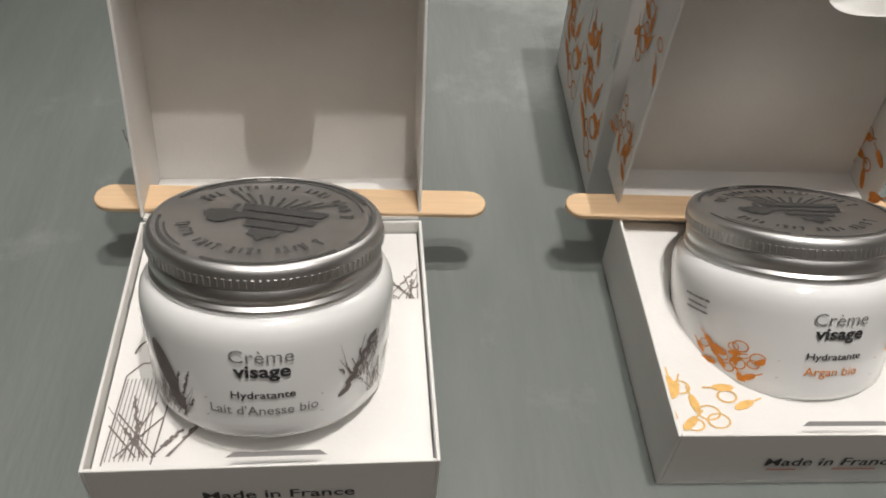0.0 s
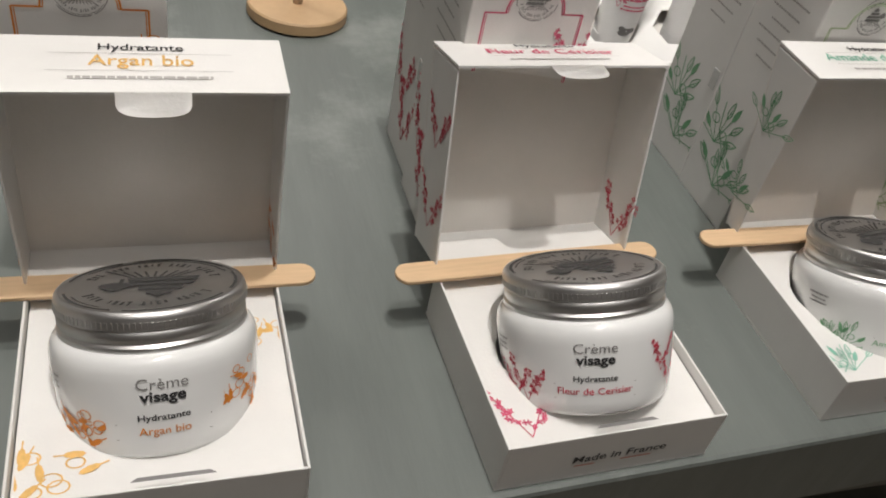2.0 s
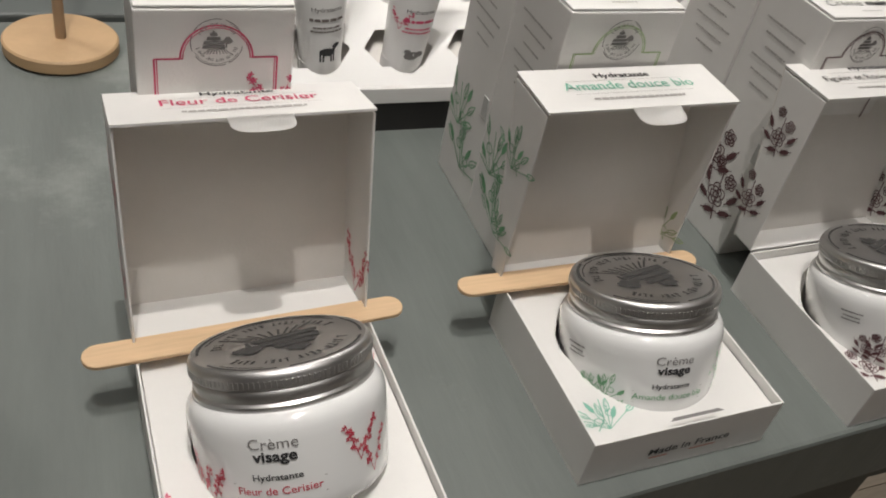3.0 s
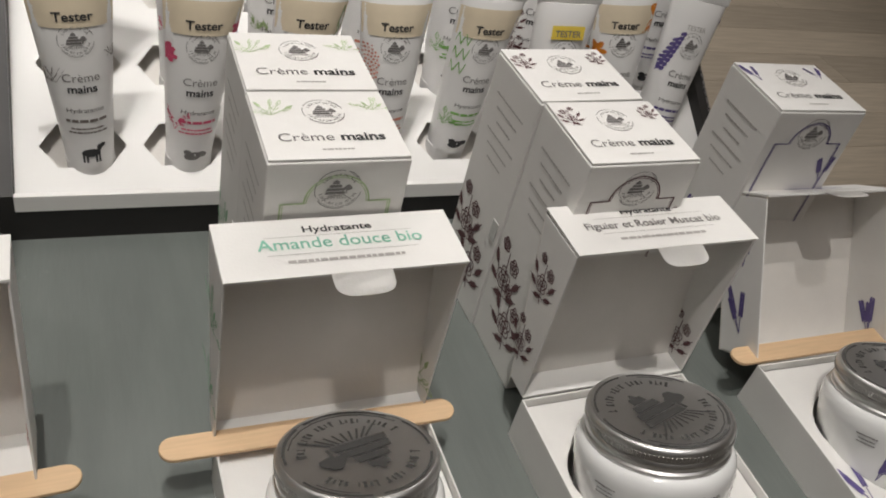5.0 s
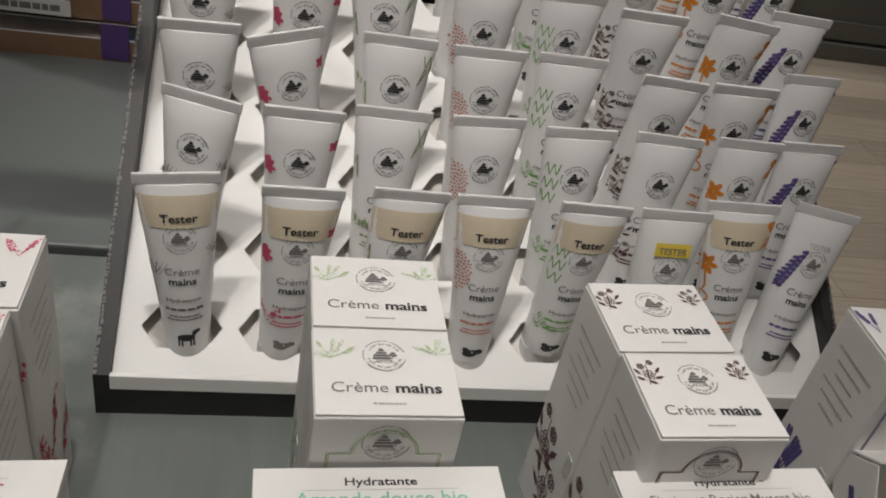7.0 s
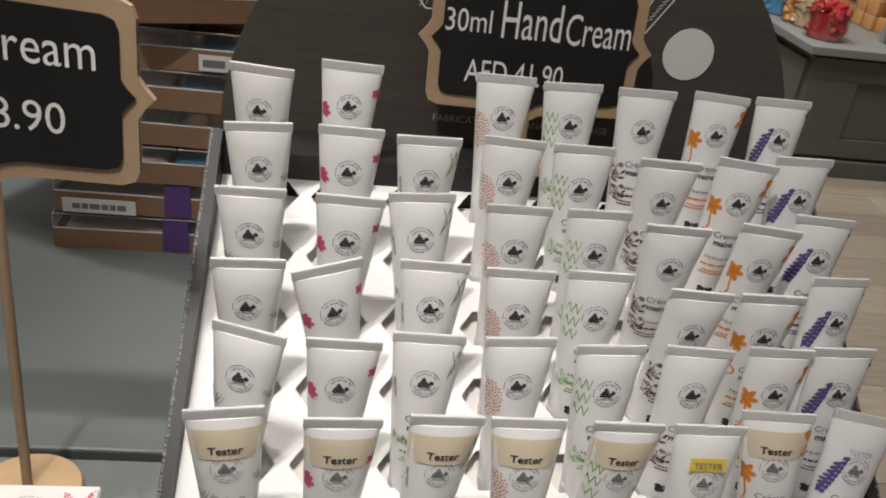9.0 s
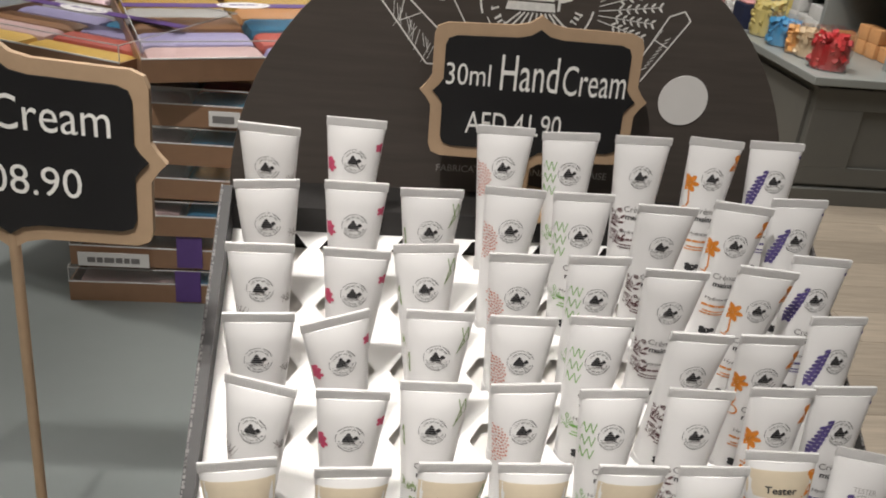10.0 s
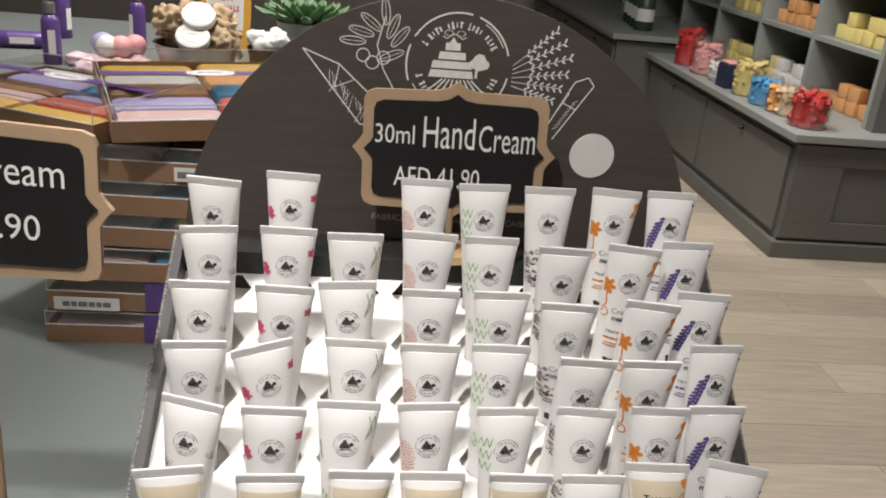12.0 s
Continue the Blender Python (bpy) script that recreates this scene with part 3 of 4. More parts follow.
def stick_bm():
    L, w, th = 0.114, 0.0105, 0.0018
    pts = []
    for s, a0 in ((1, -90), (-1, 90)):
        for i in range(9):
            a = radians(a0 + 180 * i / 8)
            pts.append((s * (L / 2 - w / 2) + w / 2 * math.cos(a), w / 2 * math.sin(a)))
    bm = bmesh.new()
    lo = [bm.verts.new((x, y, 0)) for x, y in pts]
    hi = [bm.verts.new((x, y, th)) for x, y in pts]
    n = len(pts)
    bm.faces.new(lo[::-1])
    bm.faces.new(hi)
    for i in range(n):
        bm.faces.new((lo[i], lo[(i + 1) % n], hi[(i + 1) % n], hi[i]))
    bmesh.ops.bevel(bm, geom=[e for e in bm.edges if abs(e.verts[0].co.z - e.verts[1].co.z) < 1e-6], offset=.0003, segments=1, affect="EDGES")
    return bm


# box: kind, centre x, front y, yaw, lid lean, jar turn, stick centre (x, y, yaw), jar tilt side
BOXES = [
    ("donkey", -0.0425, -0.0050, 2.4, 15, 165, (-0.0435, 0.0855, 0.5), (-0.0442, 0.0280, 0.9152, 20.0, -0.1), 0.028),
    ("argan", 0.1005, 0.0045, 0.8, -4, 175, (0.0980, 0.0865, 0.0), (0.1001, 0.0425, 0.9065, 27.0, -1.6), 0.018),
    ("cherry", 0.2465, 0.0050, 2.5, 12.5, 190, (0.2415, 0.0870, 3.6), (0.2475, 0.0340, 0.9115, 31.5, -4.8), 0.028),
    ("almond", 0.3870, 0.0160, 1.6, -0.5, 195, (0.3805, 0.0965, 0.8), (0.3873, 0.0518, 0.9050, 22.0, -0.2), 0.009),
    ("fig", 0.5135, 0.0160, 1.8, 0.5, 20, None, (0.5085, 0.0480, 0.9100, 20.3, -2.2), 0.013),
    ("lavender", 0.6370, 0.0160, 0.0, 33, 20, (0.6400, 0.1050, 1.0), (0.6370, 0.0480, 0.9105, 20.0, 0.0), 0.028),
]
# how far each jar is turned in its box
SPIN = {"donkey": 4, "argan": 4, "cherry": -17, "almond": -9, "fig": 3, "lavender": 4}
stick0 = None
for i, (kind, bx, by, yaw, lean, turn, st, jp, foot) in enumerate(BOXES):
    cream_box(kind, pose(bx, by, T, 0, 0, yaw), lean, 20 + i, (jp[0] - bx, jp[1] - by + .0115), foot)
    cream_jar(kind, pose(jp[0], jp[1], jp[2], -jp[3], jp[4], 0), turn, 40 + i, SPIN[kind])
    if st:
        m = pose(st[0], st[1], T + RIM + .0003, 0, 0, st[2])
        if stick0 is None:
            stick0 = tagged(link_bm("wooden_spatula", stick_bm(), M_STICK), "flat birch wood spatula lying across the open box", "spatula", "spatulas")
            stick0.matrix_basis = m @ Matrix.Diagonal((1.04, 1.04, 1, 1))
        else:
            copy_thing(stick0, m).scale = (1, 1, 1)


# ---- upright hand-cream cartons behind the lids ----
def carton(kind, m, seed, label):
    rng = random.Random(seed)
    w, d, h = 0.050, 0.042, 0.128
    t = thing("carton", label, "carton", "hand cream cartons", m)
    part("carton_body", B(-w / 2, w / 2, 0, d, 0, h - .0012, .0006), M_CARD, t)
    part("top_flap", B(-w / 2 + .0004, w / 2 - .0004, 0.0006, d - .0002, h - .001, h, .0003), M_CARD, t)
    up = plane_map((0, d / 2, h + .0002), (1, 0, 0), (0, 1, 0))
    Print().emblem(0, .007, .0075).lay("badge", M_GREYINK, t, up)
    Print().text("Crème", -.0095, -.0105, .0066, 0, 1.05).lay("writing", M_GREYINK, t, up)
    Print().text("mains", .0105, -.0105, .0064, .028, 1.1).lay("writing", M_INK, t, up)
    Print().bars(0, -.0155, .011, .0008, rng).lay("small_print", M_PALEINK, t, up)
    ink = INKS[{"almond": "lightgreen", "cherry": "pink"}.get(kind, kind)]
    p = Print()
    sprig(p, rng, -.019, .004, .012, kind)
    sprig(p, rng, .0185, .007, .010, kind)
    p.v = [(min(max(u, -.0245), .0245), min(max(v, -.02), .0205)) for u, v in p.v]
    p.lay("print", ink, t, up)
    fr = plane_map((0, -.0003, 0), (1, 0, 0), (0, 0, 1))
    Print().emblem(0, h - .0125, .0082).lay("badge", M_GREYINK, t, fr)
    for inset, wd in ((0, .0006), (.0008, .0003)):
        p = Print()
        a, b, r = .0195 - inset, h - .018, .0115 - inset
        p.path([(-a, .04), (-a, b), (-r, b)], wd).path([(a, .04), (a, b), (r, b)], wd).arc(0, b, r, wd, 0, 180, 16)
        p.lay("frame_line", ink, t, fr)
    p = sprig(Print(), rng, .019, .088, .016, kind)
    p.v = [(min(u, .0248), v) for u, v in p.v]
    p.lay("print", ink, t, fr)
    for s, lab in ((-1, ""), (1, "")):
        sd = plane_map((s * (w / 2 + .0003), d / 2, 0), (0, -s, 0), (0, 0, 1))
        p = Print()
        sprig(p, rng, -.004, .012, .03, kind)
        sprig(p, rng, .008, .03, .03, kind)
        p.v = [(min(max(u, -.0205), .0205), v) for u, v in p.v]
        p.lay("print", INKS[kind], t, sd)
        p = Print()
        for k in range(6):
            p.bars(0, .112 - k * .006, .026 - .006 * (k % 3), .0009, rng)
        p.lay("small_print", M_PALEINK, t, sd)
    part("seal", B(-w / 2 - .0006, -w / 2 - .0002, .002, .007, .052, .062), M_TAPE_GLINT, t, "clear tape seal")
    return t


CARTONS = [("donkey", -0.045, 0.125, 1), ("donkey", -0.045, 0.168, 1), ("argan", 0.082, 0.120, 0), ("argan", 0.082, 0.163, 0),
           ("cherry", 0.2350, 0.129, 1.0), ("cherry", 0.2365, 0.172, 0.6), ("almond", 0.3850, 0.128, 1.0), ("almond", 0.3845, 0.1705, 0.8),
           ("fig", 0.5025, 0.122, 1.5), ("fig", 0.5000, 0.1645, 3.0), ("lavender", 0.6180, 0.157, -1.0)]
CW = {"donkey": "taupe wheat drawing", "argan": "orange fruit drawing", "cherry": "pink blossom drawing", "almond": "pale green almond drawing",
      "fig": "plum fig drawing", "lavender": "violet lavender drawing"}
protos = {}
for i, (kind, x, y, yaw) in enumerate(CARTONS):
    m = pose(x, y, T, 0, 0, yaw)
    if kind in protos:
        copy_thing(protos[kind], m)
    else:
        protos[kind] = carton(kind, m, 70 + i, "upright white hand cream carton with " + CW[kind])


# ---- tube display: sloped white board in a black card tray ----
X0, X1, Y0, Y1 = 0.2655, 0.669, 0.243, 0.470
SIDE = 0.0075    # thickness of the folded side panels
ROW0, DY, DZ, ZB = 0.2680, 0.0372, 0.0226, 0.9345
COLS = [0.3035, 0.3500, 0.3975, 0.4455, 0.4920, 0.5380, 0.5850, 0.6290]


def board_z(y):
    return ZB + (y - ROW0) * DZ / DY


rng = random.Random(31)
stand = thing("tube_display", "black card counter display with sloped white board for hand cream tubes", "display stand")
sl = lambda y: 0.926 + (y - Y0) * (1.084 - 0.926) / (Y1 - Y0)
for x in (X0, X1 - SIDE):
    bm = bmesh.new()
    pts = [(Y0, T), (Y1 + .045, T), (Y1 + .045, 1.06), (Y1, 1.084), (Y0, 0.926)]
    a = [bm.verts.new((x, y, z)) for y, z in pts]
    b = [bm.verts.new((x + SIDE, y, z)) for y, z in pts]
    bm.faces.new(a)
    bm.faces.new(b[::-1])
    for i in range(5):
        bm.faces.new((a[i], b[i], b[(i + 1) % 5], a[(i + 1) % 5]))
    bmesh.ops.recalc_face_normals(bm, faces=bm.faces)
    part("side_panel", bm, M_BLACK, stand)
    # irregular pale pieces on the edge of the corrugated card along the slope
    bm = bmesh.new()
    ya, out = Y0, x if x == X0 else x + SIDE - .002
    while ya < Y1:
        yb = min(ya + rng.uniform(.0005, .0022), Y1)
        box(bm, out + rng.uniform(0, .0007), out + rng.uniform(.0011, .002), ya, yb, 0, rng.uniform(.0003, .0008))
        ya = yb + rng.uniform(.0003, .0013)
    for v in bm.verts:
        v.co.z += sl(v.co.y) + .0001
    part("card_edge", bm, M_GREYINK, stand, "speckled pale edge of the corrugated card")
part("front_panel", B(X0 + SIDE, X1 - SIDE, Y0, Y0 + .003, T, 0.924), M_BLACK, stand)
part("back_ledge", B(X0 + SIDE, X1 - SIDE, Y1 - .004, Y1 + .045, 1.045, 1.072), M_BLACK, stand)
part("base_panel", B(X0 + SIDE, X1 - SIDE, Y0 + .003, Y1 + .045, T, T + .004), M_BLACK, stand)
bm = bmesh.new()
xs = [X0 + SIDE + .0002] + [(a + b) / 2 for a, b in zip(COLS, COLS[1:])] + [X1 - SIDE - .0002]
ys = [Y0 + .001] + [ROW0 + DY * (j + .5) for j in range(5)] + [Y1 - .004]
for i, cx in enumerate(COLS):
    for j in range(6):
        cy = ROW0 + DY * j
        # a six-pointed slot, wider than the tube, with its two tips to the sides
        hole = [(cx - .0195, cy + .001), (cx - .0115, cy - .0085), (cx + .0115, cy - .0085), (cx + .0195, cy + .001), (cx + .0115, cy + .0105), (cx - .0115, cy + .0105)]
        rim = [(xs[i], cy), (xs[i], ys[j]), (xs[i + 1], ys[j]), (xs[i + 1], cy), (xs[i + 1], ys[j + 1]), (xs[i], ys[j + 1])]
        h = [bm.verts.new((x, y, board_z(y))) for x, y in hole]
        r = [bm.verts.new((x, y, board_z(y))) for x, y in rim]
        for k in range(6):
            bm.faces.new((r[k], r[(k + 1) % 6], h[(k + 1) % 6], h[k]))
bmesh.ops.remove_doubles(bm, verts=bm.verts, dist=1e-5)
part("slotted_board", bm, M_BOARDW, stand, "white card board with rows of slots")
# pale backing added under the board so the slots don't read black
ub = bmesh.new()
vv = [ub.verts.new((x, y, board_z(y) - .011)) for x, y in ((X0 + SIDE + .0002, Y0 + .004), (X1 - SIDE - .0002, Y0 + .004), (X1 - SIDE - .0002, Y1 - .005), (X0 + SIDE + .0002, Y1 - .005))]
ub.faces.new(vv)
part("slot_backing", ub, M_CARD_IN, stand)
part("front_lip", B(X0 + SIDE, X1 - SIDE, Y0 - .001, Y0 + .002, 0.9175, 0.9265, .0005), M_BOARDW, stand)
Print().line(-.014, 0, .014, 0, .0012).lay("small_print", M_PALEINK, stand, plane_map((.53, Y0 - .0004, .91), (1, 0, 0), (0, 0, 1)))

# arched header board behind the tubes
HC, HR, HY = (0.466, 1.062), 0.201, 0.511
pts = [(HC[0] + HR * math.cos(radians(a)), HC[1] + HR * math.sin(radians(a))) for a in range(0, 181, 5)]
pts += [(HC[0] - HR, 1.0), (HC[0] + HR, 1.0)]
fin = prism(pts, .004)
bmesh.ops.translate(fin, verts=fin.verts, vec=(0, HY, 0))
part("header_board", fin, M_FIN, stand, "arched dark brown board with white line drawings")
hm = plane_map((0, HY - .0004, 0), (1, 0, 0), (0, 0, 1))
p = Print().emblem(.4665, 1.212, .0385)
for k in (-1, 1):
    p.arc(.4625 + k * .0045, 1.2355, .0032, .0007, n=12, sq=.6).path([(.4625, 1.235), (.4625 + k * .006, 1.2315), (.4625 + k * .009, 1.233)], .0006)
p.lay("drawing", M_WHITEINK, stand, hm, "white tower badge drawing")
rng = random.Random(5)
p = Print()
stem = [(.437, 1.19), (.428, 1.205), (.423, 1.222), (.428, 1.243)]
p.path(stem, .0009)
for (u, v, a) in ((.418, 1.238, 2.5), (.411, 1.231, 2.9), (.405, 1.224, 3.1), (.434, 1.236, 1.2), (.4395, 1.229, .9), (.428, 1.246, 1.7), (.434, 1.215, .4)):
    for w in (.0005,):
        c, s = math.cos(a), math.sin(a)
        loop = [(u + .0095 * math.cos(t) * c - .003 * math.sin(t) * s, v + .0095 * math.cos(t) * s + .003 * math.sin(t) * c) for t in (2 * math.pi * i / 14 for i in range(15))]
        p.path(loop, .0007)
        p.line(u - .008 * c, v - .008 * s, u + .008 * c, v + .008 * s, .0004)
for (u, v) in ((.413, 1.214), (.42, 1.209), (.428, 1.213)):
    p.arc(u, v, .0048, .0008, n=14)
p.v = [(u - .017, v + .001) for u, v in p.v]
p.lay("drawing", M_WHITEINK, stand, hm, "white olive sprig drawing")
p = Print()
for k in range(6):
    a = radians(8 + 12 * k - 30)
    o = (.505, 1.2 + k * .003)
    L = .045 - .003 * abs(k - 3)
    e = (o[0] + L * math.cos(a), o[1] + L * math.sin(a) + .004)
    p.line(*o, *e, .0006)
    for j in range(6):
        t = .35 + .65 * j / 5
        for s in (-1, 1):
            p.disc(o[0] + (e[0] - o[0]) * t, o[1] + (e[1] - o[1]) * t + s * .0018, .0021, .0008, a + s * .8, 6)
p.v = [(u + .003, v) for u, v in p.v]
p.lay("drawing", M_WHITEINK, stand, hm, "white lavender drawing")
p = Print().path([(.352, 1.217), (.379, 1.207), (.406, 1.183), (.403, 1.163), (.396, 1.163), (.352, 1.217)], .001).path([(.379, 1.207), (.376, 1.19), (.39, 1.196)], .0006)
for k in range(16):
    u = .372 + .002 * k
    p.line(u, 1.203 - k * .002, u + rng.uniform(-.006, .004), 1.195 - k * .002 - rng.uniform(0, .006), .0004)
p.lay("drawing", M_WHITEINK, stand, hm, "white cream tube drawing")
p = Print().path([(.556, 1.167), (.575, 1.205), (.585, 1.209), (.59, 1.203), (.563, 1.16)], .001).path([(.567, 1.189), (.578, 1.184)], .0008).path([(.558, 1.172), (.572, 1.196)], .0005)
for k in range(9):
    p.line(.562 + k * .0016, 1.168 + k * .0026, .566 + k * .0016, 1.17 + k * .0026, .0005)
p.v = [(u - .018, v + .001) for u, v in p.v]
p.lay("drawing", M_WHITEINK, stand, hm, "white stick drawing")
Print().text("FABRICATION ARTISANALE FRANÇAISE", .4715, 1.087, .0072, 0, 0.98).lay("writing", M_PALEINK, stand, hm)
part("round_sticker", lathe([(.0178, 0), (.0178, .0006)], 40, m=pose(.5785, HY - .0001, 1.1495, 90)), M_CARD, stand, "round cream paper sticker")


# ---- hand cream tubes ----
def tube_w(z):
    k = min(max((z - .008) / .09, 0), 1)
    return .0108 + .0078 * k ** 1.05


def tube_d(z):
    k = min(max((z - .008) / .087, 0), 1)
    return .0112 * math.sqrt(max(1 - k ** 1.7, 0)) + .0009


def tube_map(u, v):
    w, d = tube_w(v), tube_d(v)
    s = min(abs(u) / w, .995)
    return Vector((u, -d * math.sqrt(1 - s * s) - .0003, v))


def hand_tube(kind, tester, seed):
    rng = random.Random(seed)
    lab = "white hand cream tube with %s, standing on its cap" % {"donkey": "taupe drawing", "pink": "pink blossom drawing", "olive": "pale leaf drawing",
          "coral": "coral flower drawing", "aloe": "green aloe drawing", "fig": "plum fig drawing", "argan": "orange fruit drawing", "lavender": "violet lavender drawing"}[kind]
    if tester:
        lab = lab.replace("white hand cream tube", "used tester hand cream tube").replace(", standing on its cap", "")
    t = thing("hand_cream_tube", lab, "tube", "hand cream tubes on the display")
    bm = bmesh.new()
    n, rings = 28, []
    zs = [.006, .0085, .012, .02, .03, .042, .054, .066, .076, .084, .09, .0945]
    for z in zs:
        w, d = tube_w(z), tube_d(z)
        ring = []
        for i in range(n):
            a = 2 * math.pi * i / n
            c, s = math.cos(a), math.sin(a)
            ring.append(bm.verts.new((w * c, d * s, z)))
        rings.append(ring)
    for a, b in zip(rings, rings[1:]):
        for i in range(n):
            bm.faces.new((a[i], a[(i + 1) % n], b[(i + 1) % n], b[i]))
    bm.faces.new(rings[0][::-1])
    bm.faces.new(rings[-1])
    part("tube_body", bm, M_TUBE, t, smooth=True)
    cr = B(-.0187, .0187, -.0009, .0009, .0945, .1, .0003)
    for k in range(26):
        x = -.018 + k * .00144
        box(cr, x, x + .0007, -.00115, .00115, .0955, .0993)
    part("crimp", cr, M_CRIMP, t, "grey ribbed crimped end")
    part("cap", lathe([(.0098, -.016), (.0105, -.0155), (.0112, .0045), (.0112, .006)], 28), M_TUBE, t, "white screw cap", smooth=True)
    ink = INKS[kind]
    Print().emblem(0, .070 if tester else .0745, .0073).lay("badge", M_INK if not tester else M_GREYINK, t, tube_map)
    Print().text("Crème", 0, .051, .0056, 0, 1).lay("writing", M_GREYINK, t, tube_map)
    Print().text("mains", 0, .0458, .0052, .025, 1.05).lay("writing", M_INK, t, tube_map)
    Print().text("Hydratante", 0, .036, .003, .012, 1.15).lay("writing", M_GREYINK, t, tube_map)
    Print().bars(0, .0315, .017, .0015, rng).bars(0, .0275, .014, .0009, rng).bars(0, .0255, .016, .0009, rng).lay("small_print", ink, t, tube_map)
    p = Print()
    if kind == "coral":
        for k in range(120):
            an, q = k * 2.39996, math.sqrt(k / 120)
            p.disc(-.0160 + .0088 * q * math.cos(an), .060 + .0125 * q * math.sin(an), .0006 * rng.uniform(.8, 1.2), n=5)
    elif kind == "aloe":
        for row in range(3):
            z = [(-.0165 + .0016 * k, .055 + row * .008 + (.006 if k % 2 else 0)) for k in range(6)]
            p.path(z, .00045)
        sprig(p, rng, -.010, .022, .012, "aloe")
    elif kind == "olive":
        p.path([(.0105, .072), (.0145, .078), (.0125, .088)], .0006).path([(.0115, .074), (.0168, .08), (.0160, .089), (.0115, .074)], .0006)
        p.path([(-.0135, .058), (-.0165, .064), (-.0150, .07), (-.0135, .058)], .0006)
        sprig(p, rng, -.011, .03, .010, "olive")
    elif kind == "lavender":
        for k in range(2):
            for q in range(9):
                for s in (-1, 1):
                    p.disc(-.0160 + k * .0034 + q * .00075 + s * .0006, .050 + k * .004 + q * .0027, .0016, .0010, .9 + s * .4, 6)
        p.disc(.0165, .086, .0011).disc(.0158, .070, .0008)
    elif kind == "argan":
        for k in range(6):
            an = k * 1.047
            p.disc(-.0135 + .0026 * math.cos(an), .065 + .0036 * math.sin(an), .0028, .0015, an, 8)
        p.path([(-.0135, .062), (-.012, .052), (-.0135, .044)], .0008).arc(-.0128, .045, .0032, .0008, n=12)
        p.path([(.011, .076), (.0155, .083), (.0158, .076), (.011, .076)], .0006).disc(.0135, .078, .002, .0009, .7)
    elif kind == "pink":
        for cu, cv in ((-.0138, .064), (-.0148, .0675), (.0158, .078)):
            for k in range(5):
                an = k * 1.2566
                p.disc(cu + .0016 * math.cos(an), cv + .0016 * math.sin(an), .0017, .0012, an, 7)
        sprig(p, rng, -.0095, .026, .011, kind)
    elif kind == "fig":
        sprig(p, rng, -.0125, .034, .013, kind)
        sprig(p, rng, -.0095, .022, .011, kind)
    else:
        sprig(p, rng, -.0125, .05, .008, kind)
        sprig(p, rng, .0135, .06, .006, kind)
    if not tester:
        p.v = [(u, v + .005) for u, v in p.v]
    lim = lambda u, v: (max(min(u, tube_w(v) * .97), -tube_w(v) * .97), v)
    p.v = [lim(u, min(v, .092)) for u, v in p.v]
    p.lay("print", ink, t, tube_map)
    if kind == "argan":
        p = Print().disc(.0158, .0895, .0024, .002, .3).poly([(.0135, .089), (.0178, .089), (.0160, .0845)])
        p.v = [lim(u, v) for u, v in p.v]
        p.lay("print", ink, t, tube_map)
    # a dark animal or fruit at the foot
    q = Print()
    if kind == "donkey":
        q.disc(0, .0145, .0042, .0022).disc(.0046, .0178, .0021, .0012, .3).line(.003, .0155, .0048, .0178, .0018)
        for x in (-.0035, -.002, .002, .0034):
            q.line(x, .0145, x, .0092, .0009)
    else:
        q.disc(-.001, .0125, .0042, .0024, .2).disc(.0034, .0135, .0024, .0016, -.4).disc(-.0036, .0145, .0018, .0014)
    q.lay("foot_print", M_INK if kind != "pink" else M_GREYINK, t, tube_map)
    if tester:
        bd = bmesh.new()
        grid = [[bd.verts.new(tube_map((-1 + q * .25) * tube_w(v) * .985, v) + Vector((0, -.0001, 0))) for q in range(9)] for v in (.0755 + .0019 * k for k in range(9))]
        for a, b in zip(grid, grid[1:]):
            for q in range(8):
                bd.faces.new((a[q], a[q + 1], b[q + 1], b[q]))
        if kind not in ("fig", "lavender"):
            part("tester_band", bd, M_TESTER, t, "beige see-through band of dried cream", smooth=True)
            Print().text("Tester", 0, .0785, .0055, .02, 1.1).lay("writing", M_INK, t, lambda u, v: tube_map(u, v) + Vector((0, -.0004, 0)))
        elif kind == "fig":
            Print().poly([(-.0095, .0775), (.0095, .0775), (.0095, .0845), (-.0095, .0845)]).lay("label", M_YELLOW, t, lambda u, v: tube_map(0, v) + Vector((u, -.0003, 0)))
            Print().text("TESTER", 0, .079, .0046, .01, 1).lay("writing", M_GREYINK, t, lambda u, v: tube_map(0, v) + Vector((u, -.0006, 0)))
        else:
            Print().text("TESTER", 0, .0785, .004, .0, 1).lay("writing", M_PALEINK, t, lambda u, v: tube_map(u, v) + Vector((0, -.0003, 0)))
    return t


ORDER = ("donkey", "pink", "olive", "coral", "aloe", "fig", "argan", "lavender")
rng = random.Random(11)
